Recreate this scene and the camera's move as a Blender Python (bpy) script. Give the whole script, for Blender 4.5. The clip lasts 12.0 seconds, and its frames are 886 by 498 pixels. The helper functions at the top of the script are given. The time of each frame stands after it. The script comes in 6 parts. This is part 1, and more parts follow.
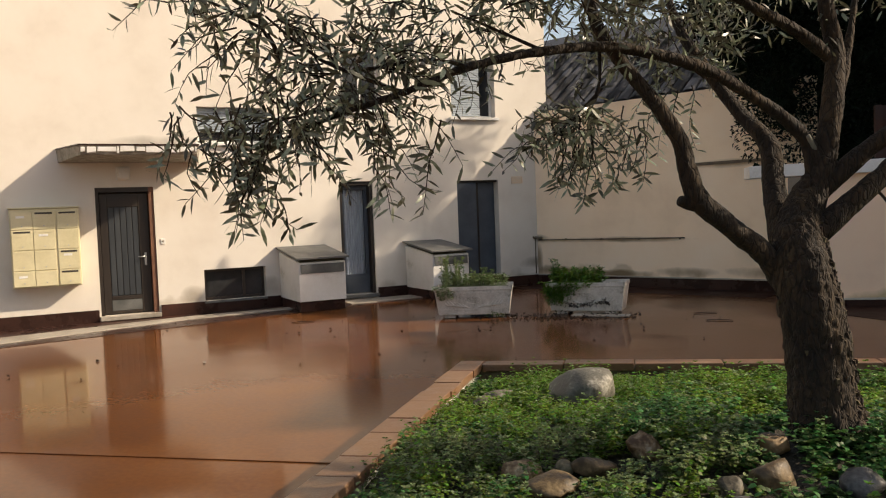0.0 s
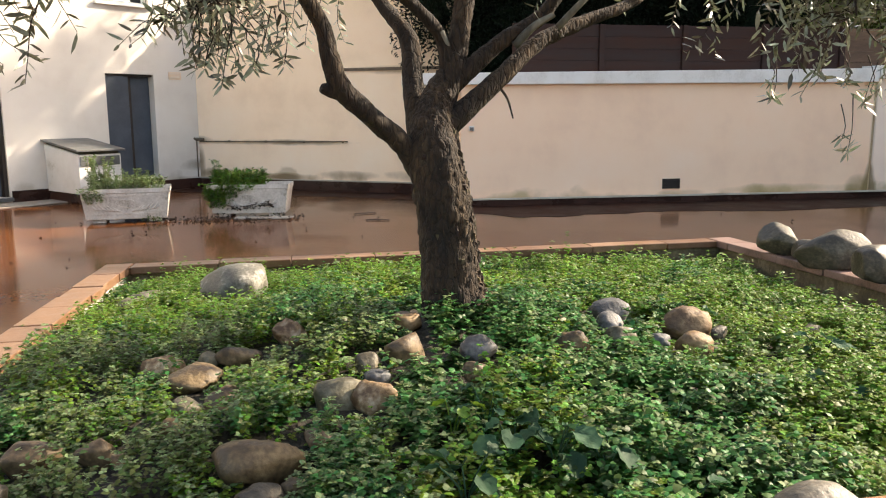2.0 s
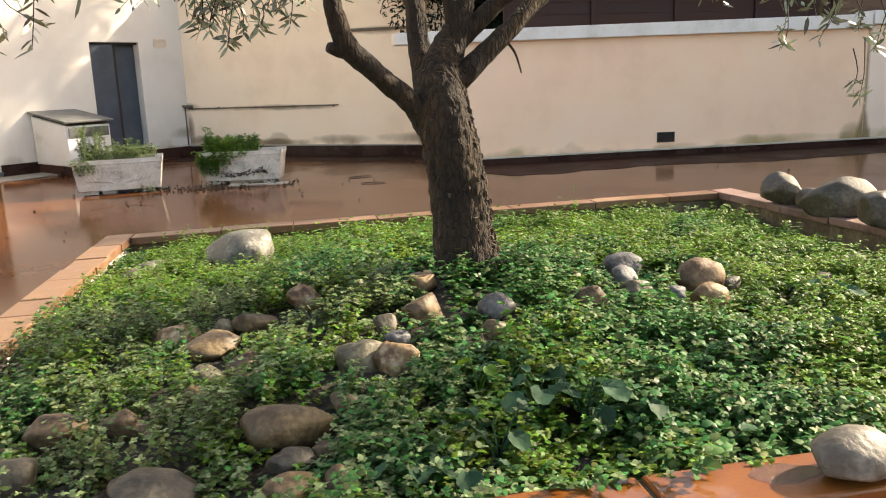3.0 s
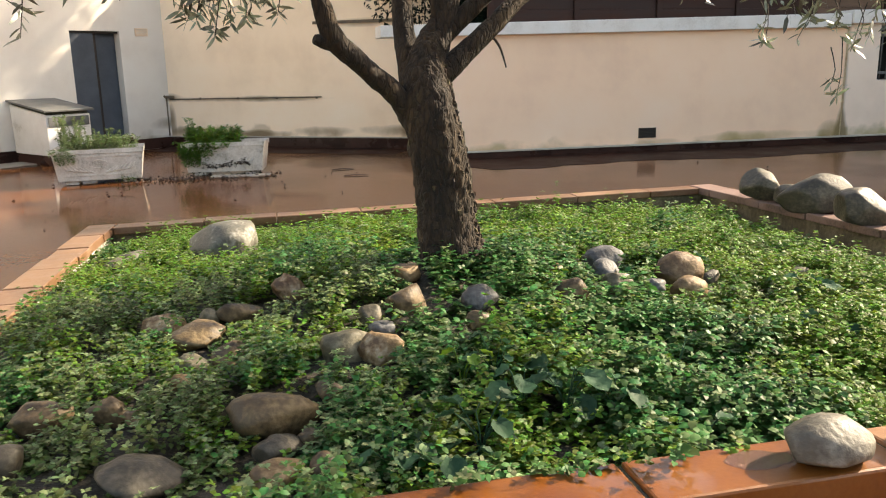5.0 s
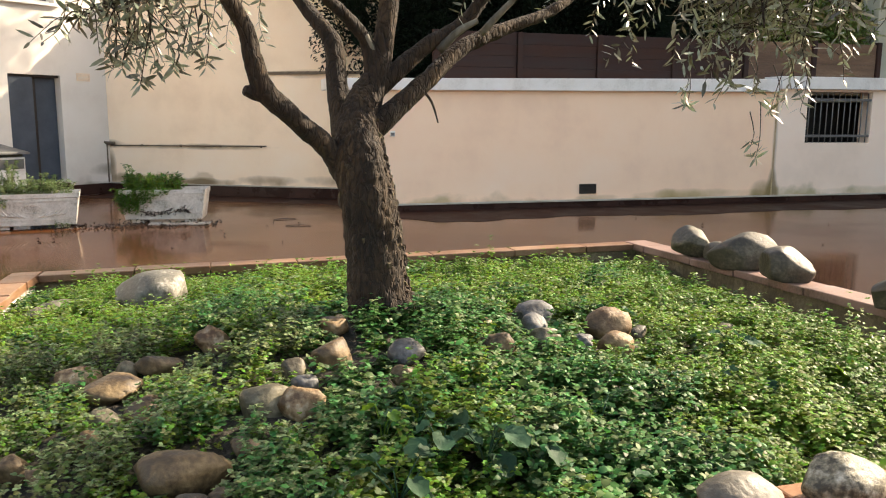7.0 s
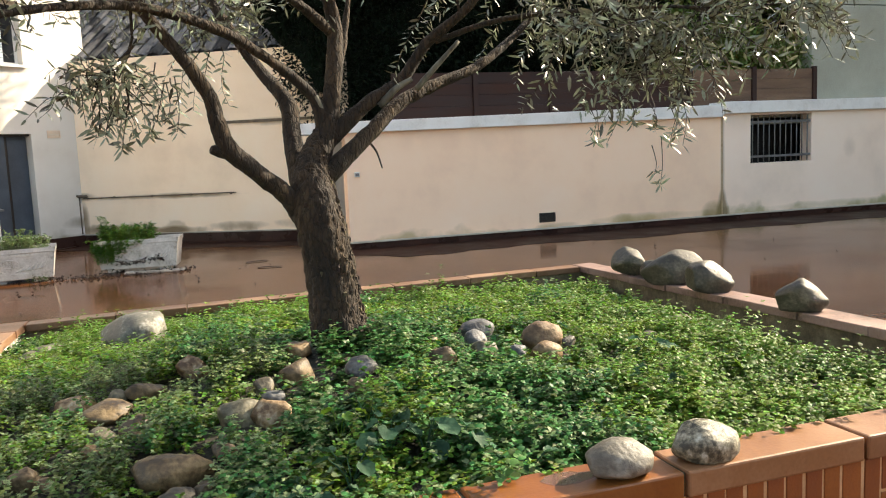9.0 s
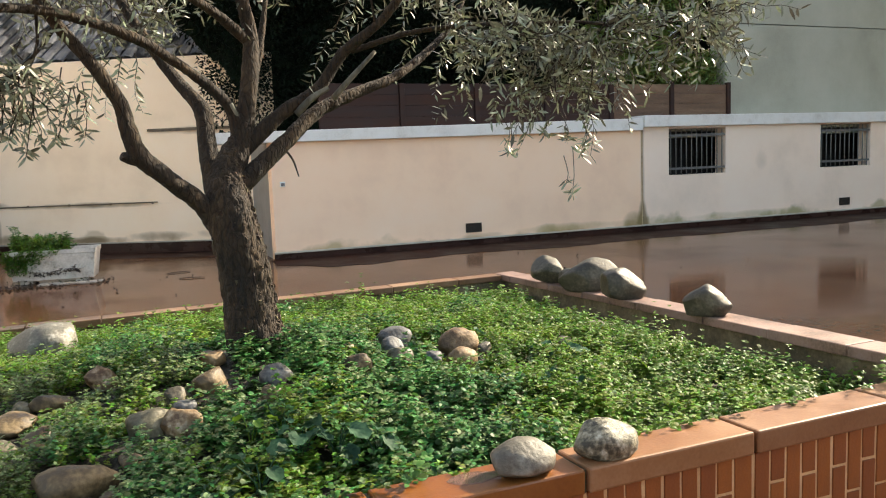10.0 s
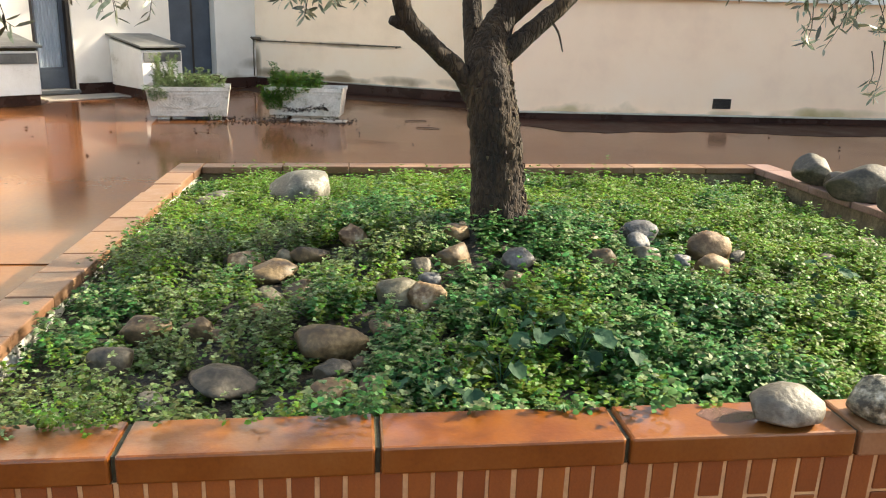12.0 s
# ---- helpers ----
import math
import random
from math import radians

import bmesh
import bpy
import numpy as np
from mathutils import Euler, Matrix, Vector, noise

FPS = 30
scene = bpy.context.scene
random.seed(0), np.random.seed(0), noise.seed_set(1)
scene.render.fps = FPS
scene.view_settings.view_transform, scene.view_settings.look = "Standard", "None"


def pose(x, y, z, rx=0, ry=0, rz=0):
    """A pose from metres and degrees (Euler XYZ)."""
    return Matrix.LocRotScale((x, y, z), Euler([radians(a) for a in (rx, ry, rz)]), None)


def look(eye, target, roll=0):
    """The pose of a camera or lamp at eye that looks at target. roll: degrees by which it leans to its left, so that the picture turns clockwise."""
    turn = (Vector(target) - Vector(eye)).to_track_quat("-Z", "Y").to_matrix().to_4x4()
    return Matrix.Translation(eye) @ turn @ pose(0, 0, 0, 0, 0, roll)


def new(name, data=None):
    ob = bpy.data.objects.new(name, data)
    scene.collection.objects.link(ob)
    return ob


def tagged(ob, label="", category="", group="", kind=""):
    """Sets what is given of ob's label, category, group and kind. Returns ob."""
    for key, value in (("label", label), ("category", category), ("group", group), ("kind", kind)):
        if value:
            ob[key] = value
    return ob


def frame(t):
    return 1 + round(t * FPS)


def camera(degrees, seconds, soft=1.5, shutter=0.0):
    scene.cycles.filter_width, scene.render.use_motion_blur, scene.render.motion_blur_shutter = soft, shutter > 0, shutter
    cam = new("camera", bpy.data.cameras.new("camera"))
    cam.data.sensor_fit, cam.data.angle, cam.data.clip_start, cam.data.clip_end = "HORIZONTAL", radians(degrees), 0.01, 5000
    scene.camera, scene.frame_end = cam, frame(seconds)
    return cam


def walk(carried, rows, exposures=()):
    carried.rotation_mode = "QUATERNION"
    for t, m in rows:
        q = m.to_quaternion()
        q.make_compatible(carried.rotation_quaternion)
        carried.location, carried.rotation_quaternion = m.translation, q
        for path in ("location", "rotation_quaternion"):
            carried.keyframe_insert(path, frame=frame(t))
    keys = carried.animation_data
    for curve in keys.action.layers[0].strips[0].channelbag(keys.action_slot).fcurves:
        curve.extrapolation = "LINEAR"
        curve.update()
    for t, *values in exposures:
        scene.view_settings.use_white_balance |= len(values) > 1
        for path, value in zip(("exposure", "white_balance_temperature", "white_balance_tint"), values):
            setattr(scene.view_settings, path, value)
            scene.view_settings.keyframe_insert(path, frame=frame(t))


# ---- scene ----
cam = camera(57.9, 12.0, soft=1.1)
SKY, SUNLIGHT = 0.15, 4.1
EXPOSURE = [(0.0, 0.42, 8100, 12), (0.5, 0.75, 7900, 12), (1.0, 1.02, 7700, 12), (1.5, 1.43, 7700, 12), (2.5, 1.79, 8100, 11), (4.5, 1.69, 8200, 10), (5.5, 1.71, 8200, 9), (6.5, 1.89, 8200, 12), (7.5, 1.69, 8200, 10), (9.5, 1.77, 7700, 7), (10.5, 1.7, 7700, 7), (11.2, 1.8, 7700, 6), (12.0, 1.93, 7700, 6)]
PATH = [
    (0, (0.187, 0.0, 1.525), (-0.28, 1.943, 1.436), -2.2),
    (0.5, (0.242, 0.038, 1.51), (0.012, 2.02, 1.367), -2.7),
    (1, (0.266, 0.02, 1.519), (0.171, 2.014, 1.393), -3.7),
    (1.5, (0.334, 0.022, 1.47), (0.615, 1.987, 1.229), -0.8),
    (2, (0.284, 0.045, 1.446), (0.615, 1.988, 1.11), -0.2),
    (2.5, (0.206, 0.058, 1.43), (0.623, 1.966, 0.998), -2.7),
    (2.7, (0.204, 0.087, 1.432), (0.564, 2.007, 1.003), -2.3),
    (4.3, (0.179, 0.05, 1.436), (0.516, 1.972, 0.999), -1.4),
    (4.5, (0.177, 0.046, 1.441), (0.522, 1.977, 1.053), -1.5),
    (5, (0.185, 0.053, 1.434), (0.577, 1.963, 0.987), -1.2),
    (5.5, (0.194, 0.045, 1.425), (0.633, 1.944, 0.975), -1.0),
    (6, (0.212, 0.055, 1.431), (0.699, 1.957, 1.048), -0.8),
    (6.5, (0.231, 0.049, 1.43), (0.761, 1.943, 1.065), -0.3),
    (7, (0.258, 0.046, 1.439), (0.784, 1.948, 1.117), 0.3),
    (7.5, (0.355, -0.074, 1.457), (0.675, 1.872, 1.122), -2.7),
    (7.7, (0.319, -0.106, 1.459), (0.808, 1.817, 1.208), -1.5),
    (9.3, (0.253, -0.52, 1.482), (0.862, 1.371, 1.259), -2.0),
    (9.5, (0.29, -0.536, 1.479), (0.925, 1.353, 1.302), -1.6),
    (10, (0.304, -0.531, 1.467), (1.056, 1.309, 1.25), -2.1),
    (10.5, (0.293, -0.459, 1.48), (0.913, 1.411, 1.133), -0.8),
    (11, (0.303, -0.356, 1.499), (0.842, 1.483, 0.925), 0.5),
    (11.5, (0.282, -0.314, 1.589), (0.715, 1.552, 1.013), -0.6),
    (12, (0.203, -0.338, 1.578), (0.423, 1.567, 1.01), 2.0),
]
walk(cam, [(t, look(eye, target, roll)) for t, eye, target, roll in PATH], EXPOSURE)

# ---------------------------------------------------------------- light
SUN = Vector((1.55, 0.33, 1.0)).normalized()          # towards the sun
world = bpy.data.worlds.new("sky")
scene.world = world
world.use_nodes = True
wn, wl = world.node_tree.nodes, world.node_tree.links
wn.clear()
sky = wn.new("ShaderNodeTexSky")
sky.sky_type = "NISHITA"
sky.sun_disc = False
sky.sun_elevation = math.asin(SUN.z)
sky.sun_rotation = math.atan2(SUN.x, SUN.y)
sky.air_density, sky.dust_density, sky.ozone_density = 1.0, 2.5, 1.0
bg = wn.new("ShaderNodeBackground")
bg.inputs["Strength"].default_value = SKY
wo = wn.new("ShaderNodeOutputWorld")
wl.new(sky.outputs[0], bg.inputs["Color"])
wl.new(bg.outputs[0], wo.inputs["Surface"])
sun = new("sun", bpy.data.lights.new("sun", "SUN"))
sun.data.energy, sun.data.angle, sun.data.color = SUNLIGHT, radians(0.6), (1.0, 0.94, 0.85)
sun.matrix_basis = look(SUN * 30, (0, 0, 0))

# ---------------------------------------------------------------- materials


def material(name, stops, scale=4.0, rough=(0.7, 0.9), bump=0.2, fine=60.0, detail=6.0, metal=0.0, per=None, spread=0.12,
             translucent=0.0, stretch=(1, 1, 1), specular=0.5, bump_scale=None, dist=0.01):
    """A surface: colours of stops mixed by large and fine noise, roughness range, relief. per: 'object' or 'island' shifts the value piece by piece."""
    m = bpy.data.materials.new(name)
    m.use_nodes = True
    n, l = m.node_tree.nodes, m.node_tree.links
    bsdf = n["Principled BSDF"]
    co = n.new("ShaderNodeTexCoord")
    mp = n.new("ShaderNodeMapping")
    mp.inputs["Scale"].default_value = stretch
    l.new(co.outputs["Object"], mp.inputs["Vector"])
    big, small = n.new("ShaderNodeTexNoise"), n.new("ShaderNodeTexNoise")
    for node, s, d in ((big, scale, detail), (small, fine, 4.0)):
        node.inputs["Scale"].default_value, node.inputs["Detail"].default_value = s, d
        l.new(mp.outputs[0], node.inputs["Vector"])
    big.inputs["Roughness"].default_value = 0.62
    mix = n.new("ShaderNodeMath")
    mix.operation = "MULTIPLY_ADD"
    l.new(small.outputs["Fac"], mix.inputs[0])
    mix.inputs[1].default_value = 0.3
    l.new(big.outputs["Fac"], mix.inputs[2])
    sub = n.new("ShaderNodeMath")
    sub.operation = "SUBTRACT"
    l.new(mix.outputs[0], sub.inputs[0])
    sub.inputs[1].default_value = 0.15
    ramp = n.new("ShaderNodeValToRGB")
    els = ramp.color_ramp.elements
    while len(els) < len(stops):
        els.new(0.5)
    for e, (p, c) in zip(els, stops):
        e.position, e.color = p, (*c, 1)
    l.new(sub.outputs[0], ramp.inputs["Fac"])
    colour = ramp.outputs["Color"]
    if per:
        if per == "island":
            rnd = n.new("ShaderNodeNewGeometry").outputs["Random Per Island"]
        else:
            rnd = n.new("ShaderNodeObjectInfo").outputs["Random"]
        turn = 0.09 if per == "island" else 0.02
        rng = n.new("ShaderNodeMapRange")
        l.new(rnd, rng.inputs["Value"])
        rng.inputs["To Min"].default_value, rng.inputs["To Max"].default_value = 1 - spread, 1 + spread
        hsv = n.new("ShaderNodeHueSaturation")
        l.new(colour, hsv.inputs["Color"])
        l.new(rng.outputs[0], hsv.inputs["Value"])
        shift = n.new("ShaderNodeMapRange")
        l.new(rnd, shift.inputs["Value"])
        shift.inputs["To Min"].default_value, shift.inputs["To Max"].default_value = 0.5 - spread * turn, 0.5 + spread * turn
        l.new(shift.outputs[0], hsv.inputs["Hue"])
        colour = hsv.outputs["Color"]
    l.new(colour, bsdf.inputs["Base Color"])
    rr = n.new("ShaderNodeMapRange")
    l.new(big.outputs["Fac"], rr.inputs["Value"])
    rr.inputs["From Min"].default_value, rr.inputs["From Max"].default_value = 0.3, 0.7
    rr.inputs["To Min"].default_value, rr.inputs["To Max"].default_value = rough
    l.new(rr.outputs[0], bsdf.inputs["Roughness"])
    bsdf.inputs["Metallic"].default_value = metal
    bsdf.inputs["Specular IOR Level"].default_value = specular
    if bump:
        b = n.new("ShaderNodeBump")
        b.inputs["Strength"].default_value, b.inputs["Distance"].default_value = bump, dist
        l.new(mix.outputs[0], b.inputs["Height"])
        l.new(b.outputs[0], bsdf.inputs["Normal"])
    if translucent:
        tr = n.new("ShaderNodeBsdfTranslucent")
        l.new(colour, tr.inputs["Color"])
        ms = n.new("ShaderNodeMixShader")
        ms.inputs[0].default_value = translucent
        l.new(bsdf.outputs[0], ms.inputs[1])
        l.new(tr.outputs[0], ms.inputs[2])
        l.new(ms.outputs[0], n["Material Output"].inputs["Surface"])
    return m


PLASTER = material("cream_plaster", [(0.25, (0.68, 0.53, 0.39)), (0.5, (0.82, 0.645, 0.475)), (0.8, (0.86, 0.70, 0.54))], 0.9, (0.75, 0.95), 0.25, 90)
WHITE_PAINT = material("white_paint", [(0.2, (0.55, 0.52, 0.47)), (0.5, (0.74, 0.72, 0.68)), (0.8, (0.8, 0.79, 0.76))], 3, (0.5, 0.8), 0.15, 50)
SHADED_PLASTER = material("shaded_side_plaster", [(0.3, (0.16, 0.155, 0.15)), (0.6, (0.24, 0.23, 0.22))], 2, (0.7, 0.9), 0.3, 60)
CONCRETE = material("grey_concrete", [(0.25, (0.293, 0.288, 0.222)), (0.5, (0.395, 0.388, 0.31)), (0.75, (0.472, 0.463, 0.378))], 0.7, (0.8, 0.95), 0.3, 40)
FLASHING = material("dull_cream_flashing", [(0.25, (0.26, 0.22, 0.17)), (0.5, (0.46, 0.41, 0.34)), (0.75, (0.58, 0.53, 0.46))], 2.5, (0.5, 0.8), 0.2, 50)
BITUMEN = material("dark_upstand", [(0.3, (0.022, 0.012, 0.010)), (0.6, (0.05, 0.022, 0.016)), (0.85, (0.085, 0.03, 0.02))], 1.5, (0.12, 0.5), 0.3, 30, specular=0.2)
# matte dark: paints the upstand's mirror image on the wet floor
GUTTER_REFLECTION = material("gutter_with_painted_reflection", [(0.3, (0.014, 0.005, 0.003)), (0.6, (0.030, 0.010, 0.006)), (0.85, (0.055, 0.018, 0.010))], 1.2, (0.45, 0.75), 0.1, 30, specular=0.12)
WALKWAY = material("walkway_cement", [(0.3, (0.22, 0.19, 0.15)), (0.55, (0.34, 0.30, 0.25)), (0.8, (0.42, 0.38, 0.32))], 3, (0.3, 0.7), 0.4, 40)
BRICK = material("orange_brick", [(0.2, (0.130, 0.031, 0.0036)), (0.5, (0.198, 0.052, 0.0060)), (0.8, (0.26, 0.075, 0.0095))], 6, (0.5, 0.8), 0.35, 120, per="object", spread=0.16)
MORTAR = material("pale_mortar", [(0.2, (0.36, 0.20, 0.09)), (0.6, (0.56, 0.345, 0.175))], 12, (0.8, 0.95), 0.4, 150)
COPING = material("terracotta_coping", [(0.25, (0.100, 0.0225, 0.0024)), (0.5, (0.158, 0.046, 0.0050)), (0.78, (0.205, 0.076, 0.0125))], 3, (0.25, 0.55), 0.2, 80, per="object", spread=0.10)
# right-hand rim tiles: their sunlit paleness is put into the colour
COPING_PALE = material("pale_sunlit_tile_coping", [(0.32, (0.0723, 0.0442, 0.0306)), (0.5, (0.2082, 0.1241, 0.0969)), (0.78, (0.2703, 0.1853, 0.1615))], 4, (0.4, 0.75), 0.3, 70, per="object", spread=0.12)
COPING_DRY = material("faded_tile_coping", [(0.25, (0.105, 0.046, 0.022)), (0.5, (0.165, 0.085, 0.044)), (0.78, (0.225, 0.137, 0.085))], 4, (0.3, 0.65), 0.3, 70, per="object", spread=0.14)
_n, _l = COPING.node_tree.nodes, COPING.node_tree.links
_co, _wet, _film = _n.new("ShaderNodeTexCoord"), _n.new("ShaderNodeTexNoise"), _n.new("ShaderNodeMapRange")
_wet.inputs["Scale"].default_value, _wet.inputs["Detail"].default_value = 5.0, 6.0
_l.new(_co.outputs["Object"], _wet.inputs["Vector"])
_l.new(_wet.outputs["Fac"], _film.inputs["Value"])
_film.inputs["From Min"].default_value, _film.inputs["From Max"].default_value = 0.48, 0.58
_film.inputs["To Max"].default_value = 0.7
_l.new(_film.outputs[0], _n["Principled BSDF"].inputs["Coat Weight"])
_n["Principled BSDF"].inputs["Coat Roughness"].default_value = 0.08
_n["Principled BSDF"].inputs["Coat IOR"].default_value = 1.33
# lighter copy of the coping: direct sun on the right-hand slabs painted in
COPING_SUNLIT = material("sunlit_terracotta_coping", [(0.25, (0.1394, 0.0492, 0.0148)), (0.5, (0.2009, 0.0861, 0.0328)), (0.78, (0.2624, 0.1353, 0.0656))], 3, (0.35, 0.65), 0.2, 80, per="object", spread=0.10)
GROUT = material("dark_joint", [(0.3, (0.018, 0.018, 0.012)), (0.6, (0.060, 0.062, 0.034))], 20, (0.8, 0.95), 0.5, 90)
INNER = material("rough_render", [(0.25, (0.045, 0.034, 0.019)), (0.5, (0.115, 0.088, 0.048)), (0.8, (0.25, 0.20, 0.125))], 5, (0.8, 0.95), 0.6, 40, dist=0.02)
WHITEWASH = material("flaking_whitewash", [(0.3, (0.12, 0.11, 0.08)), (0.48, (0.45, 0.43, 0.38)), (0.6, (0.7, 0.69, 0.65))], 9, (0.8, 0.95), 0.6, 50, dist=0.02)
SOIL = material("damp_soil", [(0.3, (0.0096, 0.008, 0.0048)), (0.55, (0.028, 0.0216, 0.0136)), (0.8, (0.048, 0.04, 0.024))], 8, (0.7, 0.95), 0.8, 60, dist=0.03)
BARK = material("olive_bark", [(0.25, (0.0066, 0.0038, 0.0020)), (0.48, (0.0265, 0.0158, 0.0080)), (0.72, (0.068, 0.044, 0.0235))], 9, (0.85, 0.98), 1.0, 55, stretch=(1, 1, 0.28), dist=0.03)


def cracked(m, scale, stretch, depth):
    """Breaks a surface into rough plates with dark cracks between."""
    n, l = m.node_tree.nodes, m.node_tree.links
    bsdf = n["Principled BSDF"]
    old = bsdf.inputs["Base Color"].links[0].from_socket
    below = bsdf.inputs["Normal"].links[0].from_socket
    co, mp, ns, add, vo = (n.new("ShaderNode" + k) for k in ("TexCoord", "Mapping", "TexNoise", "VectorMath", "TexVoronoi"))
    mp.inputs["Scale"].default_value = stretch
    l.new(co.outputs["Object"], mp.inputs["Vector"])
    ns.inputs["Scale"].default_value, ns.inputs["Detail"].default_value = scale * 0.6, 3.0
    l.new(mp.outputs[0], ns.inputs["Vector"])
    add.operation = "MULTIPLY_ADD"
    l.new(ns.outputs["Color"], add.inputs[0])
    add.inputs[1].default_value = (0.05, 0.05, 0.05)
    l.new(mp.outputs[0], add.inputs[2])
    vo.feature = "DISTANCE_TO_EDGE"
    vo.inputs["Scale"].default_value = scale
    l.new(add.outputs[0], vo.inputs["Vector"])
    edge = n.new("ShaderNodeMapRange")
    edge.inputs["From Max"].default_value = 0.16
    edge.inputs["To Min"].default_value = 0.45
    l.new(vo.outputs["Distance"], edge.inputs["Value"])
    mix = n.new("ShaderNodeMix")
    mix.data_type, mix.blend_type = "RGBA", "MULTIPLY"
    mix.inputs["Factor"].default_value = 1.0
    l.new(old, mix.inputs["A"])
    l.new(edge.outputs[0], mix.inputs["B"])
    l.new(mix.outputs["Result"], bsdf.inputs["Base Color"])
    b = n.new("ShaderNodeBump")
    b.inputs["Strength"].default_value, b.inputs["Distance"].default_value = 0.9, depth
    l.new(edge.outputs[0], b.inputs["Height"])
    l.new(below, b.inputs["Normal"])
    l.new(b.outputs[0], bsdf.inputs["Normal"])


cracked(BARK, 42.0, (1, 1, 0.30), 0.010)
BARK_PLATE = material("flaking_bark", [(0.25, (0.013, 0.008, 0.0042)), (0.5, (0.040, 0.026, 0.014)), (0.75, (0.095, 0.068, 0.042))], 14, (0.8, 0.95), 0.6, 60, per="island", spread=0.45)
CUTWOOD = material("weathered_wood", [(0.3, (0.05, 0.045, 0.033)), (0.5, (0.115, 0.108, 0.083)), (0.7, (0.20, 0.19, 0.155))], 12, (0.8, 0.95), 0.5, 60, stretch=(1, 1, 0.3))
OLIVE = material("olive_leaf", [(0.3, (0.082, 0.092, 0.055)), (0.6, (0.20, 0.212, 0.145))], 30, (0.26, 0.42), 0, per="island", spread=0.65, translucent=0.16)
WEED = material("weed_leaf", [(0.3, (0.046, 0.098, 0.010)), (0.5, (0.097, 0.177, 0.0165)), (0.7, (0.168, 0.256, 0.030))], 2.2, (0.42, 0.65), 0, per="island", spread=0.5, translucent=0.36, specular=0.35)
DEEP_WEED = material("deep_green_weed_leaf", [(0.3, (0.026, 0.084, 0.0185)), (0.6, (0.062, 0.155, 0.035))], 2.2, (0.42, 0.65), 0, per="island", spread=0.5, translucent=0.32, specular=0.35)
OLD_WEED = material("dull_weed_leaf", [(0.3, (0.042, 0.072, 0.014)), (0.6, (0.095, 0.135, 0.034))], 2.2, (0.42, 0.65), 0, per="island", spread=0.5, translucent=0.3, specular=0.4)
PALE_WEED = material("pale_weed_leaf", [(0.3, (0.1179, 0.1734, 0.0657)), (0.6, (0.22, 0.2816, 0.1241))], 2.0, (0.5, 0.75), 0, per="island", spread=0.4, translucent=0.4)
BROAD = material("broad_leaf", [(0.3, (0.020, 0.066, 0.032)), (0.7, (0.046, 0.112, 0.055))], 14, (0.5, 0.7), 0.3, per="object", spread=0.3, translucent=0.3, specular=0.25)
# lit copy of the broad leaf, the sun on it painted yellow-green
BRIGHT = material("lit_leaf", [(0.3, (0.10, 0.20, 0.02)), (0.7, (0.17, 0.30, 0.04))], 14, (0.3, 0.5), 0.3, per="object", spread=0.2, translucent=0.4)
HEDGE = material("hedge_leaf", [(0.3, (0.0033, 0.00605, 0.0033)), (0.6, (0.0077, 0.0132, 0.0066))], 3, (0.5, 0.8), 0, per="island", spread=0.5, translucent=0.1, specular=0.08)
BUSH = material("bush_leaf", [(0.3, (0.085, 0.135, 0.028)), (0.6, (0.17, 0.24, 0.055))], 3, (0.4, 0.7), 0, per="island", spread=0.4, translucent=0.3)
FENCE = material("brown_fence", [(0.3, (0.016, 0.0036, 0.0011)), (0.55, (0.029, 0.0068, 0.0020)), (0.8, (0.046, 0.0122, 0.0038))], 3, (0.6, 0.85), 0.4, 50, stretch=(0.25, 1, 1.6), per="object", spread=0.15)
# lighter brown for the last two bays
FENCE_LIGHT = material("light_brown_fence", [(0.3, (0.085, 0.045, 0.025)), (0.55, (0.15, 0.085, 0.05)), (0.8, (0.23, 0.145, 0.09))], 3, (0.6, 0.85), 0.4, 50, stretch=(0.25, 1, 1.6), per="object", spread=0.15)
SLATE = material("grey_roof_tile", [(0.3, (0.055, 0.055, 0.058)), (0.6, (0.11, 0.11, 0.115)), (0.8, (0.19, 0.19, 0.19))], 5, (0.6, 0.85), 0.4, 50, per="object", spread=0.25)
DOOR_DARK = material("dark_brown_door_paint", [(0.3, (0.0168, 0.0113, 0.008)), (0.7, (0.0336, 0.0225, 0.0155))], 5, (0.4, 0.6), 0.1, 60)
JAMB = material("red_brown_jamb", [(0.3, (0.13, 0.055, 0.03)), (0.7, (0.21, 0.095, 0.055))], 5, (0.5, 0.7), 0.15, 60)
DOOR_SLATE = material("dark_slate_door_paint", [(0.3, (0.022, 0.026, 0.030)), (0.7, (0.042, 0.048, 0.054))], 5, (0.35, 0.55), 0.15, 50, stretch=(3, 1, 0.3))
DOOR_BLUE = material("slate_blue_door_paint", [(0.3, (0.035, 0.045, 0.06)), (0.7, (0.065, 0.082, 0.105))], 3, (0.45, 0.65), 0.1, 60)
CURTAIN = material("pale_curtain", [(0.3, (0.35, 0.39, 0.46)), (0.7, (0.55, 0.59, 0.66))], 6, (0.8, 0.95), 0.2, 40, stretch=(4, 1, 0.4))
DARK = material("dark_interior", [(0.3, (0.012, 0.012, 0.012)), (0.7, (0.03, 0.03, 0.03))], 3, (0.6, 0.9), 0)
GLASS_DARK = material("dark_window_glass", [(0.3, (0.02, 0.022, 0.024)), (0.7, (0.04, 0.042, 0.045))], 2, (0.06, 0.14), 0.05, 8)
MAILBOX = material("beige_lacquer", [(0.3, (0.56, 0.50, 0.31)), (0.7, (0.68, 0.61, 0.40))], 3, (0.3, 0.5), 0.05, 40)
SLOT = material("dark_slot", [(0.3, (0.03, 0.025, 0.02)), (0.7, (0.07, 0.06, 0.045))], 10, (0.5, 0.7), 0)
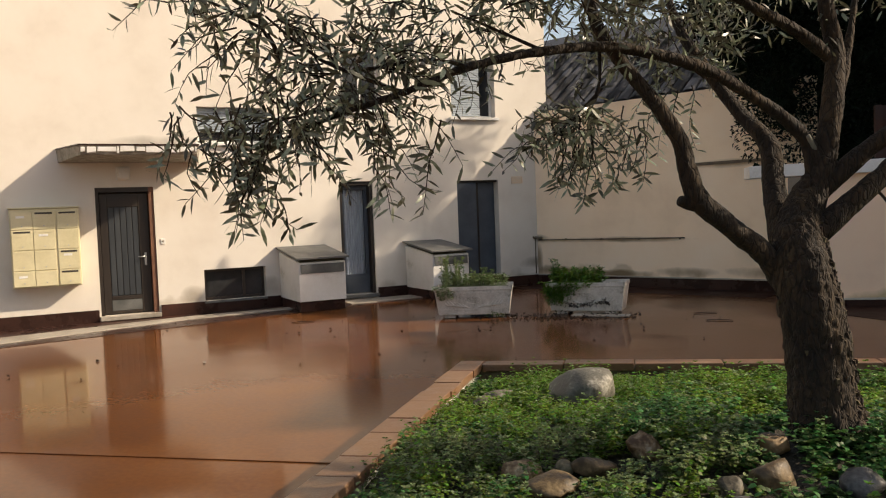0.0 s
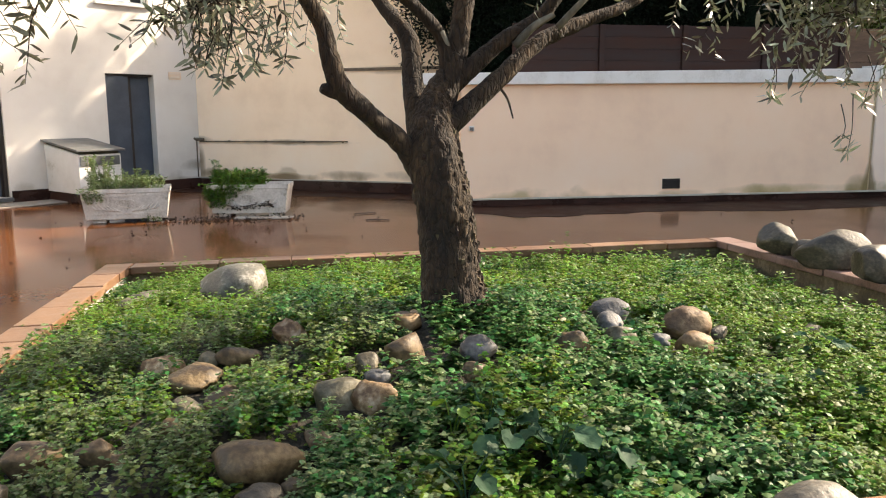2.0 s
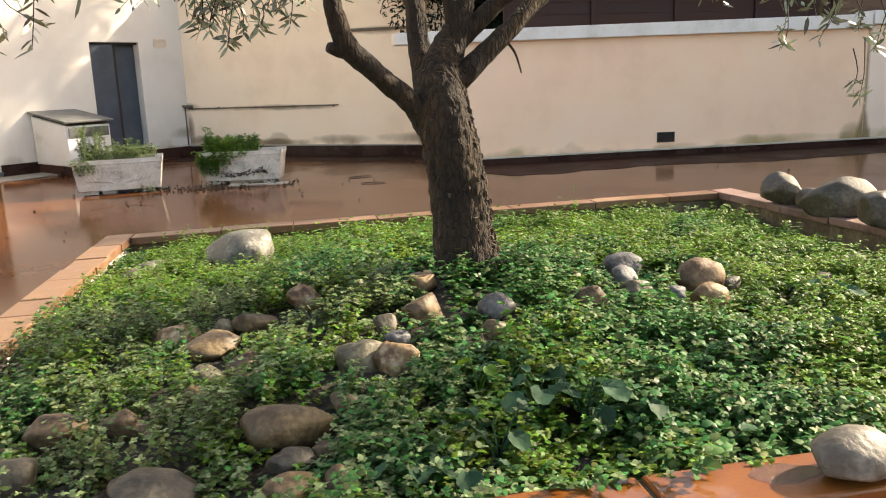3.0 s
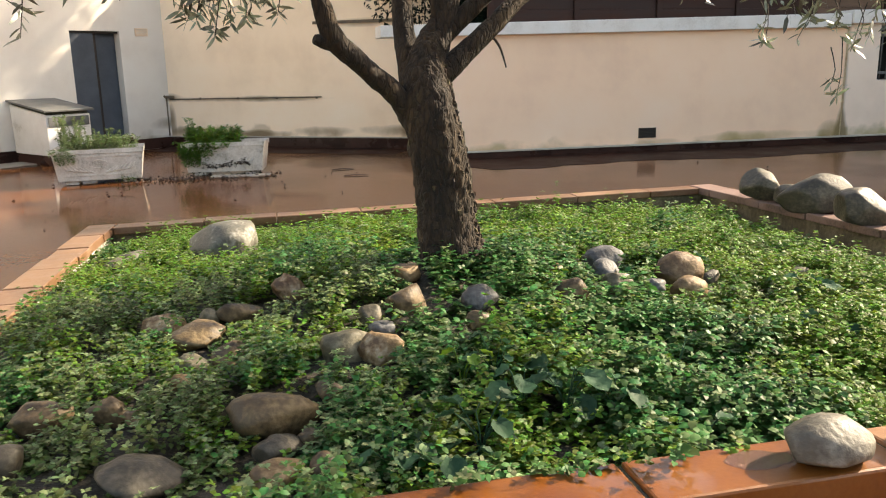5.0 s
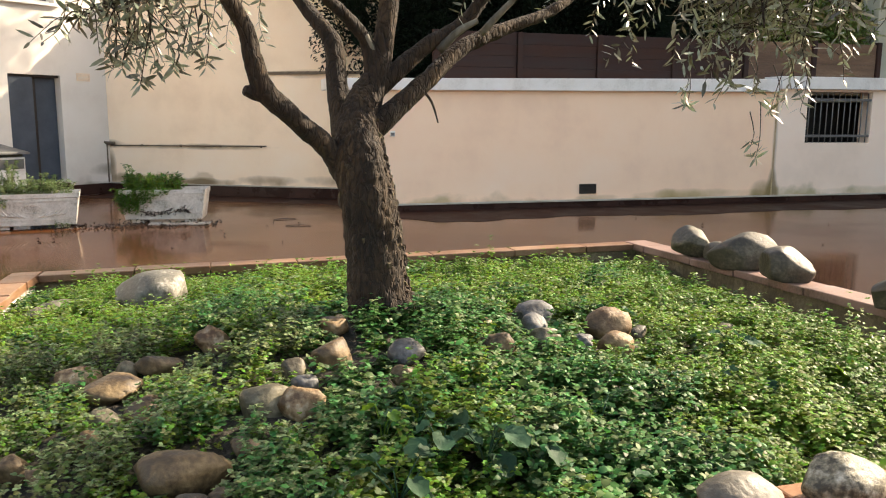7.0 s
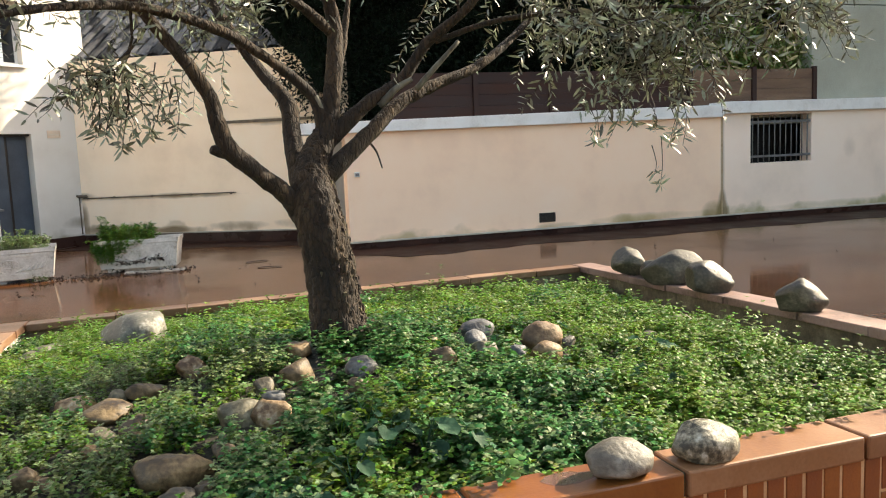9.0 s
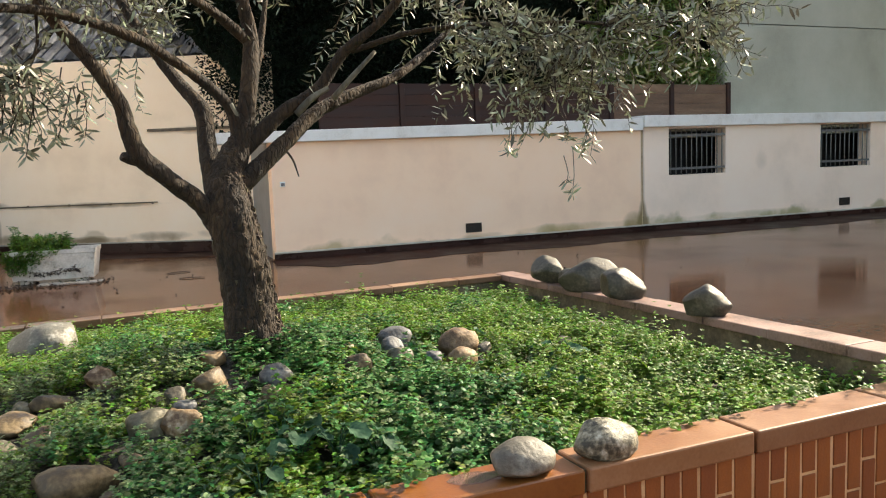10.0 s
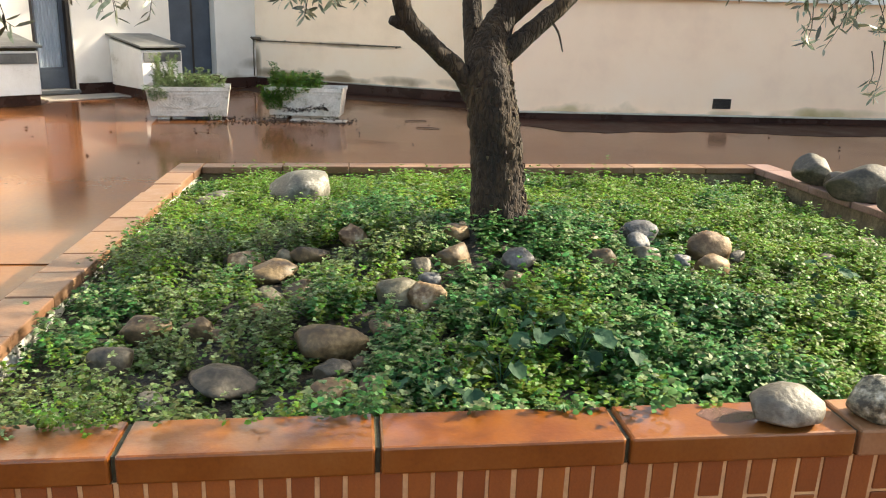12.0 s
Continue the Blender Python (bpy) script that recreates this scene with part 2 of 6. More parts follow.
CHROME = material("dull_metal", [(0.3, (0.4, 0.4, 0.39)), (0.7, (0.6, 0.6, 0.58))], 8, (0.25, 0.45), 0.1, 40, metal=0.9)
IRON = material("grey_iron", [(0.3, (0.10, 0.10, 0.10)), (0.7, (0.19, 0.19, 0.185))], 8, (0.45, 0.7), 0.2, 40, metal=0.3)
LID = material("grey_sheet_lid", [(0.3, (0.066, 0.0689, 0.066)), (0.55, (0.11, 0.111, 0.105)), (0.8, (0.149, 0.148, 0.143))], 4, (0.35, 0.65), 0.2, 40)
CANOPY = material("weathered_cement", [(0.25, (0.14, 0.125, 0.10)), (0.5, (0.30, 0.27, 0.22)), (0.75, (0.45, 0.41, 0.35))], 7, (0.8, 0.95), 0.5, 40)
TROUGH = material("mossy_white_concrete", [(0.2, (0.16, 0.15, 0.11)), (0.42, (0.50, 0.46, 0.40)), (0.7, (0.68, 0.64, 0.58))], 5, (0.75, 0.95), 0.5, 40)
HOOD = material("stained_white_render", [(0.22, (0.34, 0.30, 0.22)), (0.4, (0.66, 0.63, 0.58)), (0.7, (0.76, 0.74, 0.70))], 2.2, (0.75, 0.95), 0.3, 50)
STAIN = material("yellow_stain", [(0.3, (0.30, 0.21, 0.10)), (0.6, (0.55, 0.42, 0.26))], 4, (0.8, 0.95), 0.2, 50)
SHUTTER = material("grey_white_shutter", [(0.3, (0.275, 0.322, 0.36)), (0.7, (0.341, 0.397, 0.442))], 4, (0.5, 0.7), 0.1, 40)
PIPE = material("rusty_pipe", [(0.3, (0.06, 0.045, 0.03)), (0.6, (0.16, 0.12, 0.08))], 8, (0.6, 0.85), 0.4, 60)
LEAFLITTER = material("wet_dead_leaf", [(0.3, (0.016, 0.010, 0.007)), (0.7, (0.05, 0.03, 0.018))], 20, (0.4, 0.7), 0, per="object", spread=0.4)


def stone_material(name, a, b, c, scale=7.0):
    dark = tuple(v * 0.68 for v in a)
    return material(name, [(0.32, dark), (0.42, tuple(v * 0.8 for v in a)), (0.54, tuple(v * 0.8 for v in b)), (0.70, c)], scale, (0.38, 0.8), 0.9, 60, per="object", spread=0.22, dist=0.009)


STONES = {
    "grey": stone_material("grey_stone", (0.085, 0.072, 0.042), (0.15, 0.13, 0.079), (0.215, 0.19, 0.128)),
    "pale": stone_material("pale_stone", (0.115, 0.098, 0.07), (0.20, 0.178, 0.135), (0.31, 0.285, 0.23)),
    "brown": stone_material("brown_stone", (0.060, 0.037, 0.017), (0.122, 0.079, 0.036), (0.19, 0.130, 0.066)),
    "ochre": stone_material("ochre_stone", (0.12, 0.066, 0.028), (0.21, 0.13, 0.062), (0.30, 0.205, 0.115)),
    "blue": stone_material("blue_grey_stone", (0.075, 0.073, 0.072), (0.125, 0.123, 0.12), (0.20, 0.195, 0.19)),
    "slate": stone_material("olive_grey_stone", (0.047, 0.038, 0.024), (0.092, 0.076, 0.050), (0.15, 0.127, 0.088)),
    "boulder": stone_material("pale_grey_boulder", (0.10, 0.093, 0.072), (0.175, 0.163, 0.13), (0.44, 0.42, 0.37), 6.0),
    "craggy": stone_material("craggy_pale_stone", (0.13, 0.066, 0.024), (0.33, 0.22, 0.115), (0.50, 0.41, 0.29), 13.0),
    "mottled": stone_material("mottled_stone", (0.05, 0.044, 0.027), (0.24, 0.215, 0.145), (0.48, 0.45, 0.36), 34.0),
}


def wet_floor():
    """Red-brown coated terrace with a thin sheet of rain water, partly drained."""
    m = material("wet_red_terrace", [(0.25, (0.066, 0.0185, 0.0036)), (0.5, (0.110, 0.0350, 0.0066)), (0.75, (0.160, 0.057, 0.0120))], 0.55, (0.6, 0.85), 0.0, 25)
    n, l = m.node_tree.nodes, m.node_tree.links
    bsdf = n["Principled BSDF"]
    co = n.new("ShaderNodeTexCoord")
    wide = n.new("ShaderNodeTexNoise")
    wide.inputs["Scale"].default_value, wide.inputs["Detail"].default_value = 0.45, 5.0
    l.new(co.outputs["Object"], wide.inputs["Vector"])
    film = n.new("ShaderNodeMapRange")
    l.new(wide.outputs["Fac"], film.inputs["Value"])
    film.inputs["From Min"].default_value, film.inputs["From Max"].default_value = 0.38, 0.66
    film.inputs["To Min"].default_value, film.inputs["To Max"].default_value = 0.045, 0.2
    bsdf.inputs["Coat Weight"].default_value = 0.72
    bsdf.inputs["Coat IOR"].default_value = 1.33
    bsdf.inputs["Specular IOR Level"].default_value = 0.12
    l.new(film.outputs[0], bsdf.inputs["Coat Roughness"])
    ripple = n.new("ShaderNodeTexNoise")
    ripple.inputs["Scale"].default_value, ripple.inputs["Detail"].default_value = 1.6, 3.0
    l.new(co.outputs["Object"], ripple.inputs["Vector"])
    b = n.new("ShaderNodeBump")
    b.inputs["Strength"].default_value, b.inputs["Distance"].default_value = 0.08, 0.02
    l.new(ripple.outputs["Fac"], b.inputs["Height"])
    l.new(b.outputs[0], bsdf.inputs["Coat Normal"])
    return m


FLOOR = wet_floor()


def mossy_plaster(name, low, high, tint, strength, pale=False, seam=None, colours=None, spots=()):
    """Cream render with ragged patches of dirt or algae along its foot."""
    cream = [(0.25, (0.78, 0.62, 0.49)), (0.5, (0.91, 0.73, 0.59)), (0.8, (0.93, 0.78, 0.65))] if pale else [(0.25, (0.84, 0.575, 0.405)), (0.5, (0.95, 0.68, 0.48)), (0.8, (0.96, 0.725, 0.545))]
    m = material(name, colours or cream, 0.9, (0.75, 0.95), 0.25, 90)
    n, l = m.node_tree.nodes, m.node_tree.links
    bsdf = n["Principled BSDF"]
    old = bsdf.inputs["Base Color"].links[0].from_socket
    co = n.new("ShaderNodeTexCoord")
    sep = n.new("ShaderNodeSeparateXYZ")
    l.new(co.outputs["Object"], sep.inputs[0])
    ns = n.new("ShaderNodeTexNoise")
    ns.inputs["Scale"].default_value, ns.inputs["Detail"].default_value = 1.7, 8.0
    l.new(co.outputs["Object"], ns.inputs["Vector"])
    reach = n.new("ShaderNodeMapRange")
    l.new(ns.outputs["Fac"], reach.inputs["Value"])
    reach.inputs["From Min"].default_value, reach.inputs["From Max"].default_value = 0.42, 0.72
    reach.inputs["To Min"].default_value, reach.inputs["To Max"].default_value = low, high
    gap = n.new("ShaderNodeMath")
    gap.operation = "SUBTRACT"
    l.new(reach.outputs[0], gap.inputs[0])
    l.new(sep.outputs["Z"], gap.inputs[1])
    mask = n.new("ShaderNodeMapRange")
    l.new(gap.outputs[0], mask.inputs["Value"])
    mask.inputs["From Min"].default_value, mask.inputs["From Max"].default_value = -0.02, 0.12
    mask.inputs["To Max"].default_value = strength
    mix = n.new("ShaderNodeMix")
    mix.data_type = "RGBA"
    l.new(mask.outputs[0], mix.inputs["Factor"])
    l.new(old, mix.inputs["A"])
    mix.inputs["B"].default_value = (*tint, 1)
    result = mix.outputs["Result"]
    if seam is not None:
        # a ragged brown drip stain down one joint, wider towards the ground
        off = n.new("ShaderNodeMath")
        off.operation = "SUBTRACT"
        l.new(sep.outputs["X"], off.inputs[0])
        off.inputs[1].default_value = seam
        away = n.new("ShaderNodeMath")
        away.operation = "ABSOLUTE"
        l.new(off.outputs[0], away.inputs[0])
        width = n.new("ShaderNodeMapRange")
        l.new(sep.outputs["Z"], width.inputs["Value"])
        width.inputs["From Min"].default_value, width.inputs["From Max"].default_value = 0.1, 0.6
        width.inputs["To Min"].default_value, width.inputs["To Max"].default_value = 0.26, 0.05
        rag = n.new("ShaderNodeMath")
        rag.operation = "MULTIPLY"
        l.new(width.outputs[0], rag.inputs[0])
        l.new(ns.outputs["Fac"], rag.inputs[1])
        near = n.new("ShaderNodeMath")
        near.operation = "SUBTRACT"
        l.new(rag.outputs[0], near.inputs[0])
        l.new(away.outputs[0], near.inputs[1])
        drip = n.new("ShaderNodeMapRange")
        l.new(near.outputs[0], drip.inputs["Value"])
        drip.inputs["From Min"].default_value, drip.inputs["From Max"].default_value = -0.02, 0.05
        drip.inputs["To Max"].default_value = 0.8
        over = n.new("ShaderNodeMix")
        over.data_type = "RGBA"
        l.new(drip.outputs[0], over.inputs["Factor"])
        l.new(result, over.inputs["A"])
        over.inputs["B"].default_value = (0.16, 0.11, 0.04, 1)
        result = over.outputs["Result"]
    for sx, sz, wide, tall, depth, soot in spots:
        # a smudge of dirt round (sx, sz), ragged at its edge
        terms = []
        for axis, at, half in (("X", sx, wide), ("Z", sz, tall)):
            rel = n.new("ShaderNodeMath")
            rel.operation = "SUBTRACT"
            l.new(sep.outputs[axis], rel.inputs[0])
            rel.inputs[1].default_value = at
            sq = n.new("ShaderNodeMath")
            sq.operation = "DIVIDE"
            l.new(rel.outputs[0], sq.inputs[0])
            sq.inputs[1].default_value = half
            two = n.new("ShaderNodeMath")
            two.operation = "POWER"
            l.new(sq.outputs[0], two.inputs[0])
            two.inputs[1].default_value = 2.0
            terms.append(two)
        far = n.new("ShaderNodeMath")
        far.operation = "ADD"
        l.new(terms[0].outputs[0], far.inputs[0])
        l.new(terms[1].outputs[0], far.inputs[1])
        ragged = n.new("ShaderNodeMath")
        ragged.operation = "MULTIPLY_ADD"
        l.new(ns.outputs["Fac"], ragged.inputs[0])
        ragged.inputs[1].default_value = -2.4
        l.new(far.outputs[0], ragged.inputs[2])
        blot = n.new("ShaderNodeMapRange")
        l.new(ragged.outputs[0], blot.inputs["Value"])
        blot.inputs["From Min"].default_value, blot.inputs["From Max"].default_value = -0.2, -1.3
        blot.inputs["To Max"].default_value = depth
        over = n.new("ShaderNodeMix")
        over.data_type = "RGBA"
        l.new(blot.outputs[0], over.inputs["Factor"])
        l.new(result, over.inputs["A"])
        over.inputs["B"].default_value = (*soot, 1)
        result = over.outputs["Result"]
    l.new(result, bsdf.inputs["Base Color"])
    return m


# peach against the pale section: floor bounce light put into this wall's colour
MOSSY_BOUNCE = mossy_plaster("algae_stained_bounce_plaster", 0.12, 0.30, (0.30, 0.24, 0.09), 0.66, False, 7.02,
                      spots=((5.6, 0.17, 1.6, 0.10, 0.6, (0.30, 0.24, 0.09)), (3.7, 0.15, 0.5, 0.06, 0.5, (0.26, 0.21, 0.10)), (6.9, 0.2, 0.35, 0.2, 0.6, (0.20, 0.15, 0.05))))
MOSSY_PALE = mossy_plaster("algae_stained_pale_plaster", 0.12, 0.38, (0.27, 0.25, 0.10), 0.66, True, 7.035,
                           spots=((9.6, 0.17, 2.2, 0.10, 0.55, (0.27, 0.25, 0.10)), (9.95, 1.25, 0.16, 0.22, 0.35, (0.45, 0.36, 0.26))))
BROWN, GREY = (0.17, 0.115, 0.06), (0.20, 0.17, 0.13)
DIRTY = mossy_plaster("rain_stained_plaster", 0.20, 0.62, (0.40, 0.28, 0.15), 0.5, colours=[(0.25, (0.80, 0.61, 0.43)), (0.5, (0.93, 0.735, 0.54)), (0.8, (0.95, 0.79, 0.62))],
                      spots=((0.0, 0.93, 0.34, 0.10, 1.0, BROWN), (0.02, 0.5, 0.11, 0.46, 0.9, BROWN), (1.6, 0.90, 1.9, 0.06, 0.75, BROWN), (0.5, 0.28, 0.6, 0.12, 1.0, BROWN),
                             (1.9, 0.25, 0.9, 0.08, 0.9, BROWN), (3.2, 0.30, 0.7, 0.11, 0.9, BROWN), (4.6, 0.32, 0.8, 0.13, 0.9, BROWN), (4.2, 2.2, 0.9, 0.08, 0.5, BROWN)))
# darker than the shaded plasters: sun and part shade put into its base colour
HOUSE_SUNLIT = mossy_plaster("sunlit_house_plaster", 0.08, 0.42, (0.33, 0.26, 0.17), 0.42, colours=[(0.25, (0.63, 0.56, 0.48)), (0.5, (0.73, 0.67, 0.59)), (0.8, (0.77, 0.72, 0.65))],
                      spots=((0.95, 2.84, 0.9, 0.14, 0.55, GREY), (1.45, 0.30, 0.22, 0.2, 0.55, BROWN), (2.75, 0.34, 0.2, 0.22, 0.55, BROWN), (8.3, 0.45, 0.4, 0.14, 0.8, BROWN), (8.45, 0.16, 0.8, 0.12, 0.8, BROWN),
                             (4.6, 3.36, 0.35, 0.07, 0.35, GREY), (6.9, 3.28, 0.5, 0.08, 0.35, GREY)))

# ---------------------------------------------------------------- builders


def bm_box(bm, x0, x1, y0, y1, z0, z1, bevel=0.0):
    v = [bm.verts.new(p) for p in ((x0, y0, z0), (x1, y0, z0), (x1, y1, z0), (x0, y1, z0), (x0, y0, z1), (x1, y0, z1), (x1, y1, z1), (x0, y1, z1))]
    f = [bm.faces.new([v[i] for i in q]) for q in ((3, 2, 1, 0), (4, 5, 6, 7), (0, 1, 5, 4), (1, 2, 6, 5), (2, 3, 7, 6), (3, 0, 4, 7))]
    if bevel:
        bmesh.ops.bevel(bm, geom=list({e for q in f for e in q.edges}), offset=bevel, segments=2, affect="EDGES", profile=0.5)
    return v


def box(x0, x1, y0, y1, z0, z1, bevel=0.0):
    bm = bmesh.new()
    bm_box(bm, x0, x1, y0, y1, z0, z1, bevel)
    return bm


def hull(corners, bevel=0.0):
    """A six-sided block from eight corners: four below, four above, both counter-clockwise."""
    bm = bmesh.new()
    v = [bm.verts.new(p) for p in corners]
    f = [bm.faces.new([v[i] for i in q]) for q in ((3, 2, 1, 0), (4, 5, 6, 7), (0, 1, 5, 4), (1, 2, 6, 5), (2, 3, 7, 6), (3, 0, 4, 7))]
    if bevel:
        bmesh.ops.bevel(bm, geom=list({e for q in f for e in q.edges}), offset=bevel, segments=2, affect="EDGES", profile=0.5)
    return bm


def panel_wall(x0, x1, z0, z1, thick, holes=()):
    """A wall along x with its face at y = 0 and its back at y = thick; openings (x0, x1, z0, z1) go through it."""
    xs = sorted({x0, x1, *(h[0] for h in holes), *(h[1] for h in holes)})
    zs = sorted({z0, z1, *(h[2] for h in holes), *(h[3] for h in holes)})

    def solid(i, k):
        if not (0 <= i < len(xs) - 1 and 0 <= k < len(zs) - 1):
            return False
        x, z = (xs[i] + xs[i + 1]) / 2, (zs[k] + zs[k + 1]) / 2
        return not any(h[0] < x < h[1] and h[2] < z < h[3] for h in holes)

    bm, seen = bmesh.new(), {}

    def v(i, j, k):
        if (i, j, k) not in seen:
            seen[i, j, k] = bm.verts.new((xs[i], j * thick, zs[k]))
        return seen[i, j, k]

    for i in range(len(xs) - 1):
        for k in range(len(zs) - 1):
            if not solid(i, k):
                continue
            bm.faces.new((v(i, 0, k), v(i + 1, 0, k), v(i + 1, 0, k + 1), v(i, 0, k + 1)))
            bm.faces.new((v(i, 1, k + 1), v(i + 1, 1, k + 1), v(i + 1, 1, k), v(i, 1, k)))
            if not solid(i - 1, k):
                bm.faces.new((v(i, 0, k), v(i, 0, k + 1), v(i, 1, k + 1), v(i, 1, k)))
            if not solid(i + 1, k):
                bm.faces.new((v(i + 1, 1, k), v(i + 1, 1, k + 1), v(i + 1, 0, k + 1), v(i + 1, 0, k)))
            if not solid(i, k - 1):
                bm.faces.new((v(i, 1, k), v(i + 1, 1, k), v(i + 1, 0, k), v(i, 0, k)))
            if not solid(i, k + 1):
                bm.faces.new((v(i, 0, k + 1), v(i + 1, 0, k + 1), v(i + 1, 1, k + 1), v(i, 1, k + 1)))
    return bm


def link(name, bm, mat, smooth=False):
    me = bpy.data.meshes.new(name)
    bmesh.ops.recalc_face_normals(bm, faces=bm.faces)
    if smooth:
        for f in bm.faces:
            f.smooth = True
    bm.to_mesh(me)
    bm.free()
    me.materials.append(mat)
    return new(name, me)


def part(name, bm, mat, parent, label="", smooth=False):
    ob = link(name, bm, mat, smooth)
    ob.parent = parent
    if label:
        ob["label"] = label
    return ob


def thing(name, m, label, category, group="", kind=""):
    """An empty at a thing's base, to which its parts are joined."""
    ob = new(name)
    ob.empty_display_size = 0.1
    ob.matrix_basis = m
    return tagged(ob, label, category, group, kind)


def setting(name, bm, mat, m=None, label="", smooth=False):
    ob = link(name, bm, mat, smooth)
    if m is not None:
        ob.matrix_basis = m
    return tagged(ob, label, kind="structure")


def wandering_strip(x0, x1, back, front, sway):
    """A low strip along a wall whose front edge wanders."""
    bm = bmesh.new()
    n = int((x1 - x0) / 0.12)
    rows = []
    for k in range(n + 1):
        x = x0 + (x1 - x0) * k / n
        y = front + sway * (noise.noise(Vector((x * 0.55, 4.0, 1.0))) + 0.5 * noise.noise(Vector((x * 2.1, 8.0, 3.0))) + 0.25 * noise.noise(Vector((x * 6.0, 1.0, 7.0))))
        y = back - 0.1 + (y - back + 0.1) * min(1.0, 0.5 + (x - x0) / 1.2)
        rows.append([bm.verts.new(p) for p in ((x, back, 0.001), (x, back, 0.007), (x, y + 0.03, 0.007), (x, y, 0.001))])
    for a, b in zip(rows, rows[1:]):
        for j in range(4):
            bm.faces.new((a[j], b[j], b[(j + 1) % 4], a[(j + 1) % 4]))
    bm.faces.new(rows[0])
    bm.faces.new(rows[-1][::-1])
    bmesh.ops.recalc_face_normals(bm, faces=bm.faces)
    return bm


def sheet(name, verts, faces, mat, smooth=False):
    me = bpy.data.meshes.new(name)
    me.from_pydata(verts, [], faces)
    me.materials.append(mat)
    if smooth:
        me.shade_smooth()
    return new(name, me)


def catmull(points, per=6):
    """A smooth line through points (x, y, z, radius)."""
    p = np.array(points, float)
    p = np.vstack((2 * p[0] - p[1], p, 2 * p[-1] - p[-2]))
    out = []
    for i in range(1, len(p) - 2):
        for k in range(per):
            t = k / per
            out.append(0.5 * (2 * p[i] + (p[i + 1] - p[i - 1]) * t + (2 * p[i - 1] - 5 * p[i] + 4 * p[i + 1] - p[i + 2]) * t * t
                              + (3 * p[i] - p[i - 1] - 3 * p[i + 1] + p[i + 2]) * t ** 3))
    out.append(p[-2])
    return np.array(out)


def tube(points, sides=10, rough=0.0, per=6, freq=14.0, closed=True, plates=0.0):
    """A limb: rings along a smooth line, their outline made uneven by rough (a share of the radius)."""
    line = catmull(points, per)
    bm, rings = bmesh.new(), []
    ref = Vector((0.3, 0.9, 0.1))
    for i, (x, y, z, r) in enumerate(line):
        a, b = line[max(i - 1, 0)], line[min(i + 1, len(line) - 1)]
        d = Vector(b[:3] - a[:3]).normalized()
        u = d.cross(ref)
        u = u.normalized() if u.length > 0.2 else d.cross(Vector((1, 0, 0))).normalized()
        w = d.cross(u)
        ring = []
        for k in range(sides):
            q = 2 * math.pi * k / sides
            o = u * math.cos(q) + w * math.sin(q)
            rr = r
            if rough:
                c = Vector((x, y, z)) + o * r
                rr *= 1 + rough * (noise.noise(Vector((c.x * freq, c.y * freq, c.z * freq * 0.35))) + 0.5 * noise.noise(c * freq * 2.7))
            if plates:
                c = Vector((x, y, z)) + o * r
                c = c + 0.02 * Vector((noise.noise(c * 17), noise.noise(c * 17 + Vector((9, 0, 0))), noise.noise(c * 11)))
                a1 = abs(noise.noise(Vector((c.x * 30, c.y * 30, c.z * 11))))
                a2 = abs(noise.noise(Vector((c.x * 62, c.y * 62, c.z * 26 + 4))))
                rr += plates * (min(a1 * 3.2, 1.0) - 0.6 + 0.5 * min(a2 * 3.0, 1.0))
            ring.append(bm.verts.new(Vector((x, y, z)) + o * rr))
        rings.append(ring)
    for a, b in zip(rings, rings[1:]):
        for k in range(sides):
            bm.faces.new((a[k], a[(k + 1) % sides], b[(k + 1) % sides], b[k]))
    if closed:
        bm.faces.new(rings[0][::-1])
        bm.faces.new(rings[-1])
    return bm


def merge(*bms):
    out = bmesh.new()
    for b in bms:
        me = bpy.data.meshes.new("joined")
        b.to_mesh(me)
        b.free()
        out.from_mesh(me)
        bpy.data.meshes.remove(me)
    return out


def rod(p, q, r, sides=8):
    return tube([(*p, r), (*(np.array(p) * 0.5 + np.array(q) * 0.5), r), (*q, r)], sides, per=1)


def lance_leaves(name, base, way, up, length, width, mat, fold=0.12, droop=0.06):
    """Narrow pointed leaves, widest about the middle: four triangles each, folded along the rib."""
    n = len(base)
    way = way / np.linalg.norm(way, axis=1, keepdims=True)
    side = np.cross(way, up)
    side /= np.maximum(np.linalg.norm(side, axis=1, keepdims=True), 1e-6)
    nor = np.cross(side, way)
    L, W = length[:, None], width[:, None]
    rows = [base]
    for at, share in ((0.28, 0.44), (0.68, 0.42)):
        rib = base + way * L * at - nor * L * droop * at * at
        rows += [rib + side * W * share + nor * W * fold, rib - side * W * share + nor * W * fold]
    rows.append(base + way * L - nor * L * droop)
    co = np.stack(rows, axis=1).reshape(-1, 3)
    i = np.arange(n)[:, None] * 6
    tri = np.concatenate([i + [q] for q in ((0, 2, 1), (1, 2, 4), (1, 4, 3), (3, 4, 5))], axis=1).reshape(-1)
    me = bpy.data.meshes.new(name)
    me.vertices.add(len(co))
    me.vertices.foreach_set("co", co.astype(np.float32).ravel())
    me.loops.add(len(tri))
    me.loops.foreach_set("vertex_index", tri.astype(np.int32))
    me.polygons.add(n * 4)
    me.polygons.foreach_set("loop_start", np.arange(0, n * 12, 3, dtype=np.int32))
    me.update(calc_edges=True)
    me.validate()
    me.materials.append(mat)
    return me


